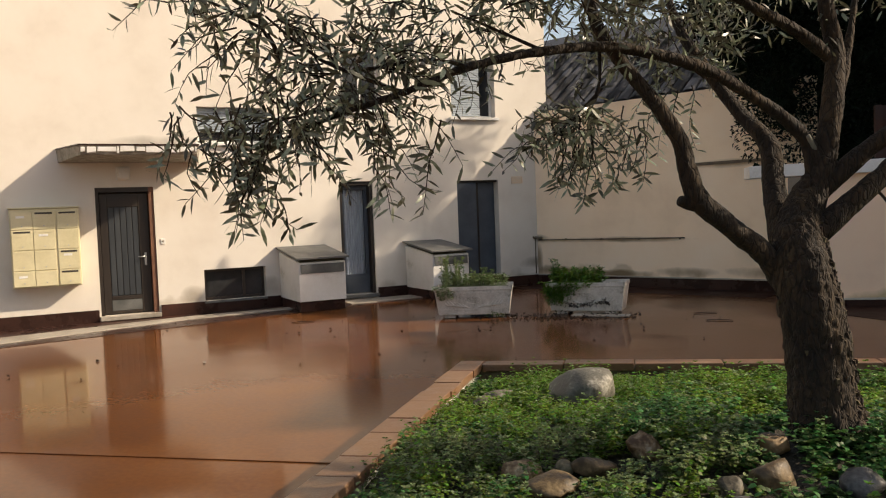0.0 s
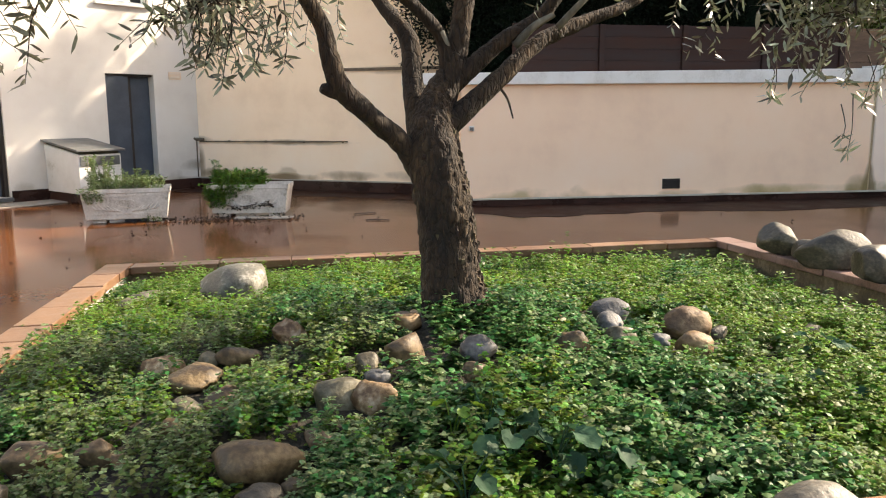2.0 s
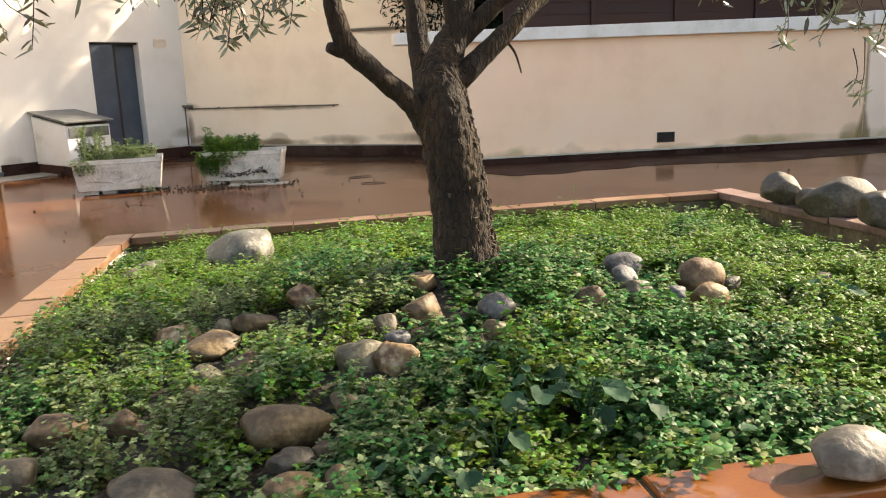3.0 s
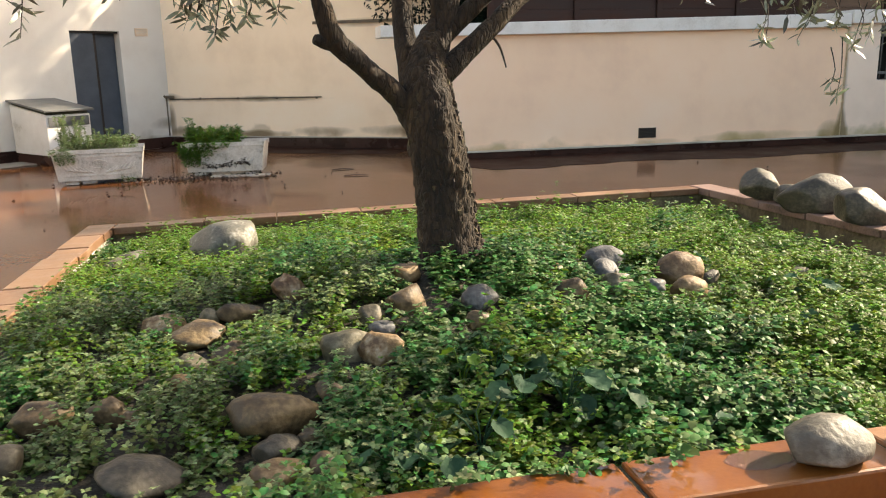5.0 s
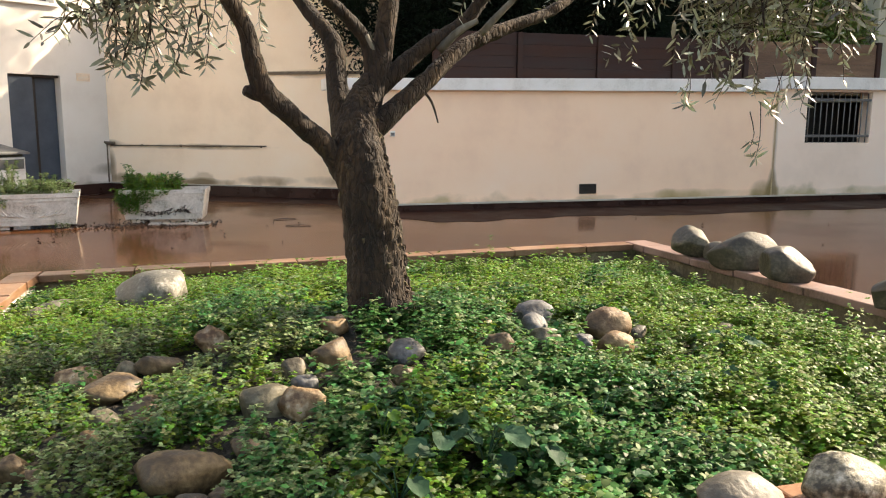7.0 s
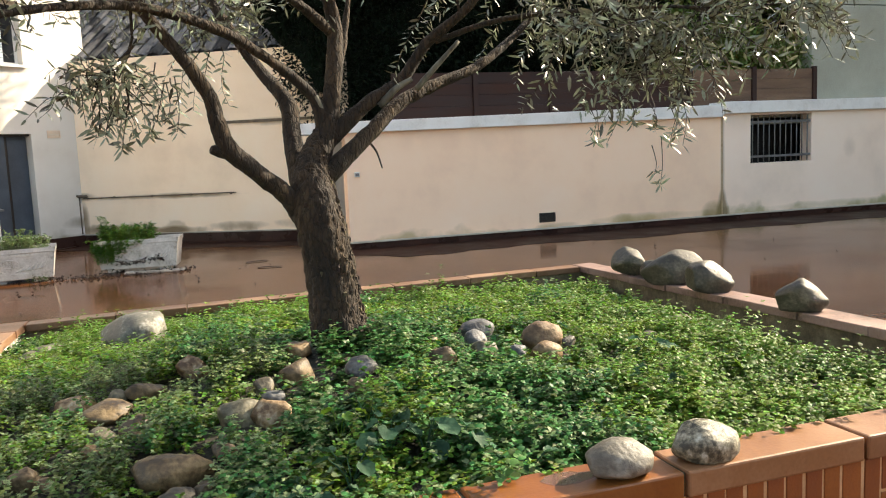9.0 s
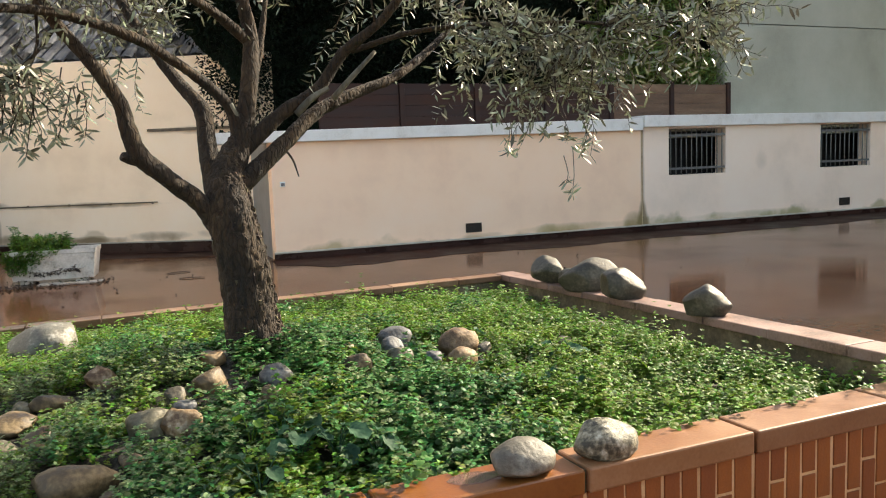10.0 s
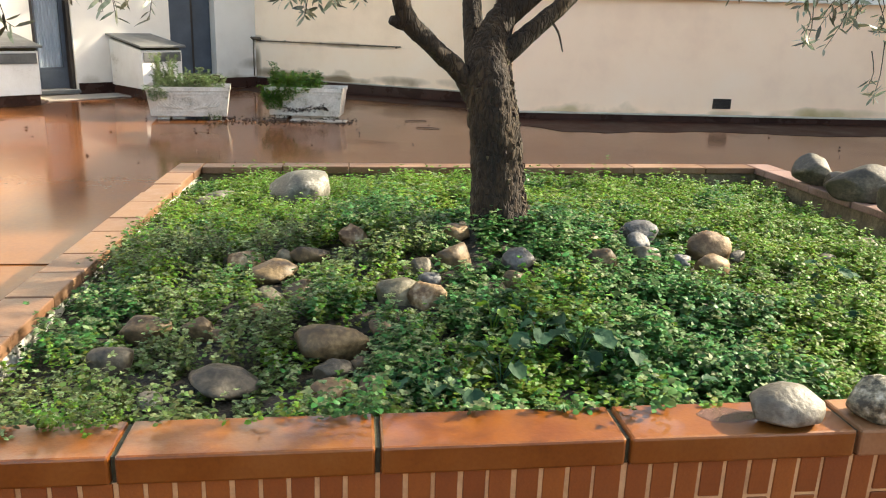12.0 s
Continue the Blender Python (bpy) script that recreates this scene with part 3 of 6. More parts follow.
def leaves(name, base, way, up, length, width, mat, fold=0.25, droop=0.2, waist=0.45):
    """Many small leaves in one mesh: two pairs of triangles each, folded along the rib. base, way, up: n x 3; length, width: n."""
    n = len(base)
    way = way / np.linalg.norm(way, axis=1, keepdims=True)
    side = np.cross(way, up)
    side /= np.maximum(np.linalg.norm(side, axis=1, keepdims=True), 1e-6)
    nor = np.cross(side, way)
    L, W = length[:, None], width[:, None]
    mid = base + way * L * waist
    tip = base + way * L - nor * L * droop
    a = mid + side * W * 0.5 + nor * W * fold
    b = mid - side * W * 0.5 + nor * W * fold
    co = np.stack((base, a, tip, b), axis=1).reshape(-1, 3)
    i = np.arange(n)[:, None] * 4
    tri = np.concatenate((i + [[0, 1, 2]], i + [[0, 2, 3]]), axis=1).reshape(-1)
    me = bpy.data.meshes.new(name)
    me.vertices.add(len(co))
    me.vertices.foreach_set("co", co.astype(np.float32).ravel())
    me.loops.add(len(tri))
    me.loops.foreach_set("vertex_index", tri.astype(np.int32))
    me.polygons.add(n * 2)
    me.polygons.foreach_set("loop_start", np.arange(0, n * 6, 3, dtype=np.int32))
    me.update(calc_edges=True)
    me.validate()
    me.materials.append(mat)
    return me

# ---------------------------------------------------------------- the setting
WEST = pose(-8.10, 11.07, 0, 0, 0, 40.23)      # house front: x along the wall, -y out of it
RECESS = pose(-1.76, 16.43, 0, 0, 0, -28)      # back wall that meets the house front in a corner
NORTH = pose(2.64, 12.20, 0)                   # low garden wall

# ground: one sheet to the horizon
g = bmesh.new()
bmesh.ops.create_grid(g, x_segments=40, y_segments=40, size=400)
ground = setting("ground", g, FLOOR, pose(0, 0, 0), "wet red-brown coated terrace floor with rain water")

# raised lip of the floor coating near the bed
seam = setting("floor_seam", hull(((-14, 4.42, -0.01), (-1.135, 4.60, -0.01), (-1.135, 4.66, -0.01), (-14, 4.48, -0.01),
                                   (-14, 4.42, 0.008), (-1.135, 4.60, 0.008), (-1.135, 4.66, 0.008), (-14, 4.48, 0.008)), 0.003), FLOOR,
               None, "raised seam in the red terrace coating")

# house front
DOORS = [(0.0, 0.88, 0.09, 2.14), (4.07, 4.72, 0.10, 2.17), (6.48, 7.41, 0.26, 2.15)]
WINDOWS = [(1.62, 2.66, 0.20, 0.73), (1.63, 2.82, 2.86, 3.46), (4.22, 4.96, 3.46, 4.50), (6.42, 7.40, 3.38, 4.50)]
wall_west = setting("wall_west", panel_wall(-14, 8.62, 0.0, 8.2, 0.32, DOORS + WINDOWS), HOUSE_SUNLIT, WEST,
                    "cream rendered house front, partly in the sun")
# near-black sheet painted as the unlit depth of the rooms
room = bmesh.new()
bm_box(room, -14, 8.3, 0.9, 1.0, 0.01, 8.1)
setting("house_dark_sheet", room, DARK, WEST, "dark sheet painting the unlit rooms behind the house front")
setting("baseboard_west", panel_wall(-14, 8.3, 0.003, 0.13, 0.03, [(d[0] - 0.03, d[1] + 0.03, 0.0, 0.2) for d in DOORS[:2]]), BITUMEN,
        WEST @ pose(0, -0.028, 0), "dark red-brown waterproof upstand along the wall")
for a, b, out_a, out_b, in_a, in_b in ((-14, -1.4, 5.2, 1.66, 4.6, 1.06), (-1.392, 1.2, 1.66, 0.80, 1.05, 0.44), (1.208, 3.0, 0.80, 0.66, 0.44, 0.40), (3.95, 6.9, 0.72, 0.60, 0.12, 0.12)):
    setting("walkway", hull(((a, -out_a, 0.002), (b, -out_b, 0.002), (b, -in_b, 0.002), (a, -in_a, 0.002),
                             (a, -out_a, 0.022), (b, -out_b, 0.022), (b, -in_b, 0.026), (a, -in_a, 0.026)), 0.004), WALKWAY, WEST, "pale cement walkway strip beside the house")
setting("gutter_west", hull(((-14, -4.6, 0.001), (8.2, -0.05, 0.001), (8.2, -0.02, 0.001), (-14, -0.02, 0.001),
                             (-14, -4.6, 0.006), (8.2, -0.05, 0.006), (8.2, -0.02, 0.006), (-14, -0.02, 0.006))), BITUMEN, WEST, "dark wet gutter along the wall")

# back wall in the recess
setting("wall_recess", panel_wall(0.0, 5.45, 0.0, 3.5, 0.3), DIRTY, RECESS, "cream rendered back wall with stains")
setting("baseboard_recess", panel_wall(0.03, 5.2, 0.003, 0.19, 0.04), BITUMEN, RECESS @ pose(0, -0.038, 0), "dark waterproof upstand with a flashing")
# dark strip painted as the upstand's reflection before the back wall
setting("gutter_reflection_recess", box(0.05, 4.9, -0.95, -0.04, 0.001, 0.007), GUTTER_REFLECTION, RECESS, "dark gutter strip along the back wall, the upstand's reflection painted in")
setting("trim_recess", panel_wall(0.03, 5.2, 0.0, 0.02, 0.06), WALKWAY, RECESS @ pose(0, -0.055, 0.191), "thin cement flashing")
setting("wall_ledge", panel_wall(3.1, 5.0, 0.0, 0.05, 0.035), PIPE, RECESS @ pose(0, -0.033, 2.19), "stained ledge on the back wall")

# low garden wall and the terrace behind it
WALL_WINDOWS = [(7.64, 9.03, 1.04, 1.94), (11.56, 13.02, 1.05, 1.96)]
setting("wall_north", panel_wall(0.0, 7.02, 0.0, 1.93, 0.3), MOSSY_BOUNCE, NORTH, "cream rendered low garden wall, floor bounce light put into its peach tone")
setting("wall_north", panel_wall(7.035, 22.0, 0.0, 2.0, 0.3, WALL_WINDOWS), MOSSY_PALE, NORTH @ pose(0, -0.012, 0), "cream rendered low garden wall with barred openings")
# side face coloured grey: the shade on it is put into the colour
setting("wall_side", panel_wall(0.0, 2.34, 0.0, 1.9, 0.25), SHADED_PLASTER, pose(2.64, 14.6, 0, 0, 0, -90), "side face of the garden wall, its shade put into the grey")
setting("coping_north", hull(((-0.85, -0.09, 1.85), (7.0, -0.09, 1.92), (7.0, 0.5, 1.92), (-0.85, 0.5, 1.85),
                              (-0.85, -0.09, 2.02), (7.0, -0.09, 2.14), (7.0, 0.5, 2.14), (-0.85, 0.5, 2.02)), 0.008), WHITE_PAINT, NORTH, "white painted wall coping")
setting("coping_north", hull(((7.02, -0.11, 1.975), (22, -0.11, 1.995), (22, 0.5, 1.995), (7.02, 0.5, 1.975),
                              (7.02, -0.11, 2.19), (22, -0.11, 2.21), (22, 0.5, 2.21), (7.02, 0.5, 2.19)), 0.008), WHITE_PAINT, NORTH, "white painted wall coping")
setting("baseboard_north", panel_wall(-0.03, 22, 0.003, 0.10, 0.05), BITUMEN, NORTH @ pose(0, -0.064, 0), "dark waterproof upstand along the garden wall")
# wide dark strip: the upstand's reflection is painted in, not mirrored
setting("gutter_reflection_north", wandering_strip(-0.1, 22, -0.067, -1.32, 0.22), GUTTER_REFLECTION, NORTH, "dark gutter strip along the garden wall, the upstand's reflection painted in")
setting("trim_north", panel_wall(-0.03, 22, 0.0, 0.022, 0.075), FLASHING, NORTH @ pose(0, -0.09, 0.103), "white flashing strip over the upstand")
# near-black sheet in place of the shaded hollow behind the bars
setting("opening_dark_sheet", box(7.4, 22, 1.2, 1.25, 0.3, 1.98), DARK, NORTH, "dark sheet painting the shade behind the barred openings")
setting("garden_terrace", panel_wall(0.3, 22, 0.2, 1.84, 14.0), SOIL, NORTH @ pose(0, 1.3, 0), "raised garden ground behind the wall")

# two unseen slabs added to keep sun out of the barred openings
setting("sunblock_slab", box(0.26, 22, 0.51, 1.36, 1.78, 1.84), CONCRETE, NORTH, "unseen slab added behind the coping to stop sun leaking in")
setting("sunblock_slab", box(7.4, 22, 0.304, 1.19, 1.90, 1.968), CONCRETE, NORTH, "unseen slab added over the barred openings to keep the sun out")

# concrete building beyond the garden wall
setting("wall_concrete", panel_wall(9.45, 26, 0.0, 1.86, 0.4), CONCRETE, NORTH @ pose(0, 0.52, 2.2), "grey concrete building wall")
setting("wall_concrete", panel_wall(9.47, 26, 0.0, 5.5, 0.4), CONCRETE, NORTH @ pose(0, 0.54, 4.085), "grey concrete building wall, upper lift")
setting("trim_concrete", panel_wall(9.43, 9.56, 0.0, 7.3, 0.06), CONCRETE, NORTH @ pose(0, 0.45, 2.2), "concrete corner strip")

# unseen side wall added, its height set by the shade it casts
setting("wall_concrete", panel_wall(-22.0, -14.6, 0.0, 9.7, 0.4), CONCRETE, pose(12.15, 0, 0.6, 0, 0, -90), "unseen concrete side wall added to shade the terrace")

# unseen walls added: one closes the south, two in the east shade the floor
setting("wall_south", panel_wall(-20, 22, 0.0, 2.6, 0.3), PLASTER, pose(0, -9.0, 0, 0, 0, 180), "plain unseen wall added behind the camera")
setting("wall_east", panel_wall(-9.66, 9.0, 0.0, 8.4, 0.3), PLASTER, pose(18.0, 0, 0, 0, 0, -90), "plain unseen wall added to shade the floor right of the bed")
setting("wall_east", panel_wall(-15.3, -9.67, 0.0, 13.2, 0.3), PLASTER, pose(18.0, 0, 0, 0, 0, -90), "tall unseen wall added to shade the floor beyond the bed")

# roof behind the recess wall: grey tiles in rows
ROOF = RECESS @ pose(0, 0.10, 3.52, 33, 0, 0)
setting("roof_deck", box(-3.0, 4.4, 0.0, 4.2, -0.10, -0.02), SLATE, ROOF, "grey pitched roof behind the back wall")
TILE_ROOF = thing("roof_tiling", ROOF, "rows of weathered grey roof tiles", "roof tiles", kind="structure")
tile = bmesh.new()
arch = [(0.135 - 0.135 * math.cos(math.pi * k / 6), 0.075 * math.sin(math.pi * k / 6)) for k in range(7)]
near, far = ([tile.verts.new((x * w, y, z * w)) for x, z in arch] for y, w in ((0.0, 1.0), (0.42, 0.86)))
for k in range(6):
    tile.faces.new((near[k], near[k + 1], far[k + 1], far[k]))
bmesh.ops.solidify(tile, geom=tile.faces[:], thickness=0.014)
tile_me = link("tile", tile, SLATE)
for r in range(8):
    for c in range(26):
        o = tile_me if r == c == 0 else new("tile", tile_me.data)
        o.parent = TILE_ROOF
        o.matrix_basis = pose(-2.6 + c * 0.262 + random.uniform(-0.008, 0.008), -0.06 + r * 0.38, 0.0 + random.uniform(0, 0.008), 2, 0, random.uniform(-1.2, 1.2))

# fence on the garden wall
fence = thing("fence", NORTH @ pose(0, 0.40, 2.02), "brown stained wooden board fence on the wall", "fence")
for i in range(7):
    x = 0.95 + i * 1.415
    part("post", box(x - 0.045, x + 0.045, -0.05, 0.04, 0.0, 0.84 if i > 2 else 0.80, 0.006), FENCE, fence)
for i in range(6):
    x = 0.95 + i * 1.415
    for k in range(4):
        part("board", box(x + 0.05, x + 1.36, -0.015, 0.012, 0.05 + k * 0.187, 0.05 + k * 0.187 + 0.185, 0.004), FENCE if i < 4 else FENCE_LIGHT, fence)

# hedge behind the fence
rng = np.random.default_rng(4)


def clumps(centres, radii, count, length, name, mat, shell=0.35):
    """Leaves scattered through the shells of overlapping uneven mounds."""
    c = np.asarray(centres, float)
    r = np.asarray(radii, float)
    k = rng.integers(0, len(c), count)
    d = rng.normal(size=(count, 3))
    d /= np.linalg.norm(d, axis=1, keepdims=True)
    u = (1 - shell * rng.random(count) ** 1.5)[:, None]
    base = c[k] + d * r[k] * u
    way = d + rng.normal(size=(count, 3)) * 0.7
    up = rng.normal(size=(count, 3)) + [0, 0, 1.2]
    return leaves(name, base, way, up, length * rng.uniform(0.6, 1.3, count), length * 0.42 * rng.uniform(0.7, 1.2, count), mat)


hedge = thing("hedge", NORTH @ pose(0, 1.4, 2.0), "tall dense dark evergreen hedge behind the fence", "hedge")
cen = [(-0.1 + 0.62 * i + rng.uniform(-0.15, 0.15), rng.uniform(0.0, 0.5), 0.55 + 0.85 * j + rng.uniform(-0.2, 0.2)) for i in range(16) for j in range(5 if i > 3 else 4)]
cen = [(x, y, z * 0.86) for x, y, z in cen] + [(-0.5 - 0.35 * k + rng.uniform(-0.1, 0.1), 0.3, 2.2 + 0.3 * k) for k in range(3)]
rad = [(rng.uniform(0.55, 0.95), rng.uniform(0.5, 0.7), rng.uniform(0.55, 0.95)) for _ in cen]
# solid dark slab added behind the leaves for the hedge's inner shade
slab = bmesh.new()
bmesh.ops.create_grid(slab, x_segments=90, y_segments=40, size=0.5)
for v in slab.verts:
    x, z = 4.55 + v.co.x * 12.1, 1.95 + v.co.y * 4.0
    z = max(z, 1.05 - 1.3 * x + 0.3 * noise.noise(Vector((x * 4, z * 1.5, 0)))) if x < 0.15 else z
    v.co = (x, 0.35 + 0.35 * noise.noise(Vector((x * 1.1, z * 1.1, 3.0))) + 0.2 * noise.noise(Vector((x * 3.1, z * 3.1, 5.0))), z + 0.25 * noise.noise(Vector((x * 1.3, z, 8.0))))
bmesh.ops.solidify(slab, geom=slab.faces[:], thickness=0.4)
core = slab
part("inner_mass", core, HEDGE, hedge, "solid dark backing standing for the shade inside the hedge")
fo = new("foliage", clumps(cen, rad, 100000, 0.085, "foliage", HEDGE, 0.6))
fo.parent = hedge
fo["kind"] = "stuff"

# tree added out of view so its sparse crown dapples the house front
tall = thing("shade_tree", NORTH @ pose(2.6, 4.5, 1.84), "tall unseen evergreen tree added to dapple the house front", "tree")
cen = [(rng.uniform(-1.0, 0.9), rng.uniform(-0.9, 0.6), rng.uniform(2.4, 6.6)) for _ in range(40)]
rad = [(rng.uniform(0.4, 0.65),) * 3 for _ in cen]
part("trunk", tube([(0, 0, -0.05, 0.16), (0.05, 0.03, 2.4, 0.13), (0, 0, 4.6, 0.09), (0.03, 0, 6.8, 0.03)], 12, 0.1), BARK, tall, "", True)
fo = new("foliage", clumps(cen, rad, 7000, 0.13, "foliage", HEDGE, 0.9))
fo.parent = tall
fo["kind"] = "stuff"

bush = thing("bush", NORTH @ pose(8.1, 1.05, 2.0), "light green shrub behind the wooden fence", "bush")
cen = [(rng.uniform(-1.3, 1.45), rng.uniform(-0.2, 0.3), 0.6 + rng.uniform(0, 2.4)) for _ in range(34)]
rad = [(rng.uniform(0.3, 0.5),) * 3 for _ in cen]
fo = new("foliage", clumps(cen, rad, 34000, 0.10, "foliage", BUSH, 0.8))
fo.parent = bush
fo["kind"] = "stuff"
part("stems", merge(*[tube([(0, 0.1, -0.1, 0.03), (c[0] * 0.5, c[1] * 0.5, c[2] * 0.5, 0.02), (*c, 0.008)], 6) for c in cen]), BARK, bush)

# ---------------------------------------------------------------- raised bed
X0, X1, Y0, Y1 = -1.13, 3.62, 1.46, 5.93       # outer edges


def rim(x, y):
    """Height of the coping, tilted a little to fit the camera's view."""
    return 0.525 + 0.012 * (x - 0.9) - 0.0235 * (y - 1.46)


def soil_z(x, y):
    """Soil heaped round the tree, sinking beside the far, house-side and garden-side walls."""
    z = 0.31 + 0.23 * math.exp(-((x - 0.75) ** 2 / (2 * 1.25 ** 2) + (y - 3.35) ** 2 / (2 * 1.1 ** 2)))
    z += 0.06 * math.exp(-((x - 0.86) ** 2 + (y - 3.2) ** 2) / (2 * 0.36 ** 2))
    for gap, reach, drop in ((x - (X0 + 0.16), 0.40, 0.035), (Y1 - 0.16 - y, 0.45, 0.07), (X1 - 0.16 - x, 0.45, 0.06)):
        if gap < reach:
            z -= drop * (1 - max(gap, 0.0) / reach) ** 2
    return z


def rim_block(x0, x1, y0, y1, top, down, bevel=0.0):
    """A block that follows the rim; top and down are measured from it (down None: to the floor)."""
    q = ((x0, y0), (x1, y0), (x1, y1), (x0, y1))
    low = [(x, y, 0.002 if down is None else rim(x, y) + down) for x, y in q]
    return hull((*low, *[(x, y, rim(x, y) + top) for x, y in q]), bevel)


bed = thing("raised_bed", pose(0, 0, 0), "raised brick planting bed with terracotta coping", "planting bed", kind="structure")
JOINTS = [X0, -0.387, 0.264, 0.92, 1.561, 2.216, 2.87, X1]
part("core", merge(rim_block(X0 + 0.02, X1 - 0.02, Y0 + 0.0185, Y0 + 0.15, -0.082, None)), MORTAR, bed, "pale mortar of the front brickwork")
for a, b in zip(JOINTS, JOINTS[1:]):
    part("coping_slab", rim_block(a + 0.007, b - 0.007, Y0, Y0 + 0.195, 0.0, -0.08, 0.008), COPING if b < 2 else COPING_SUNLIT, bed, "wet terracotta coping slab" if b < 2 else "terracotta coping slab with sunlight put into its colour")
for a in JOINTS[1:-1]:
    part("joint", rim_block(a - 0.0065, a + 0.0065, Y0 + 0.021, Y0 + 0.19, -0.010, None), GROUT, bed, "dark mossy joint")
part("wall_left", rim_block(X0 + 0.01, X0 + 0.16, Y0 + 0.16, Y1 - 0.01, -0.055, None), WHITEWASH, bed, "flaking whitewashed inner face")
part("wall_far", rim_block(X0 + 0.17, X1 - 0.17, Y1 - 0.16, Y1 - 0.01, -0.055, None), INNER, bed, "rough stained inner face")
part("wall_right", rim_block(X1 - 0.16, X1 - 0.01, Y0 + 0.16, Y1 - 0.01, -0.055, None), INNER, bed, "rough stained inner face")
part("wall_front", rim_block(X0 + 0.17, X1 - 0.17, Y0 + 0.152, Y0 + 0.18, -0.082, None), INNER, bed, "rough inner face")


def rim_row(along, start, stop, fixed0, fixed1, lengths, mat, label):
    p = start
    while p < stop - 0.05:
        q = min(p + random.choice(lengths), stop)
        if stop - q < 0.1:
            q = stop
        j = random.uniform(-0.006, 0.006)
        lo, hi = p + 0.004, q - 0.004
        b = rim_block(fixed0 + j, fixed1 + j, lo, hi, random.uniform(-0.004, 0.004), -0.052, 0.006) if along == "y" else \
            rim_block(lo, hi, fixed0 + j, fixed1 + j, random.uniform(-0.004, 0.004), -0.052, 0.006)
        part("coping_tile", b, mat, bed, label)
        p = q


rim_row("y", Y0 + 0.2, Y1 - 0.005, X0, X0 + 0.185, (0.28, 0.33, 0.42, 0.30), COPING_DRY, "worn terracotta coping tile")
rim_row("x", X0 + 0.19, X1 - 0.195, Y1 - 0.18, Y1, (0.5, 0.65, 0.6), COPING_DRY, "worn terracotta coping tile")
rim_row("y", Y0 + 0.2, Y1 - 0.005, X1 - 0.19, X1, (0.65, 0.5, 0.62), COPING_PALE, "worn terracotta coping tile")

# soil
nx, ny = 70, 70
vs, fs = [], []
for j in range(ny + 1):
    for i in range(nx + 1):
        x = X0 + 0.16 + (X1 - X0 - 0.32) * i / nx
        y = Y0 + 0.18 + (Y1 - Y0 - 0.34) * j / ny
        vs.append((x, y, soil_z(x, y) + 0.03 * noise.noise(Vector((x * 3, y * 3, 0))) + 0.012 * noise.noise(Vector((x * 13, y * 13, 2)))))
for j in range(ny):
    for i in range(nx):
        a = j * (nx + 1) + i
        fs.append((a, a + 1, a + nx + 2, a + nx + 1))
tagged(sheet("soil", vs, fs, SOIL, True), "dark damp soil heaped up round the tree", kind="structure")

# stones


def stone_bm(w, d, h, seed, lump=0.30, rest=False, wedge=0.0, peak=0.0):
    """A water-worn stone: a lumpy ball with flattened sides. wedge: one end thicker; peak: thins towards both ends."""
    bm = bmesh.new()
    bmesh.ops.create_icosphere(bm, subdivisions=4 if rest else 3, radius=1.0)
    o = Vector((seed * 3.7, seed * 1.3, seed * 7.1))
    pick = random.Random(round(seed * 1000))
    cuts = [(Vector((pick.gauss(0, 1), pick.gauss(0, 1), pick.gauss(0, 0.8))).normalized(), pick.uniform(0.62, 0.9)) for _ in range(9)]
    for v in bm.verts:
        p = v.co.copy()
        k = 1 + lump * noise.noise(p * 0.9 + o) + lump * 0.6 * noise.noise(p * 2.1 + o) + 0.025 * noise.noise(p * 6 + o)
        p = p * k
        for q, r in cuts:
            over = p.dot(q) - r
            if over > 0:
                p -= q * over * 0.85
        p.z *= (1 + wedge * p.x) * (1 - peak * min(abs(p.x), 1.0) if p.z > 0 else 1.0)
        v.co = (p.x * w / 2, p.y * d / 2, p.z * h / 2)
        if rest and v.co.z < -0.30 * h:
            v.co.z = -0.30 * h + 0.15 * (v.co.z + 0.30 * h)
    return bm


STONE_SPOTS = []
STONE_WORDS = {"grey": "rounded grey river stone", "pale": "pale rounded river stone", "brown": "smooth brown river stone",
               "ochre": "rusty ochre river stone", "blue": "blue-grey river stone", "boulder": "big grey stone", "slate": "olive-grey river stone", "craggy": "craggy pale ochre stone", "mottled": "mottled lichen-spotted river stone"}


def bed_stone(x, y, w, h, tint):
    """A stone half sunk in the soil; h is what shows of it."""
    ob = link("stone", stone_bm(w * 1.06, w * random.uniform(0.7, 0.95), min(h * 1.35, w * 0.85), random.uniform(0, 50), 0.5 if tint == "craggy" else 0.3), STONES[tint], True)
    lifted = 0.8 < x < 2.2                                  # stones raised and cleared of weeds to show in the camera's view
    STONE_SPOTS.append((x, y, w * (0.66 if lifted else 0.52)))
    ob.matrix_basis = pose(x, y, soil_z(x, y) + (0.062 if lifted else 0.036), random.uniform(-9, 9), random.uniform(-12, 12), random.uniform(-22, 22))
    return tagged(ob, STONE_WORDS[tint] + " half sunk among the weeds", "stone", "stones in the bed")


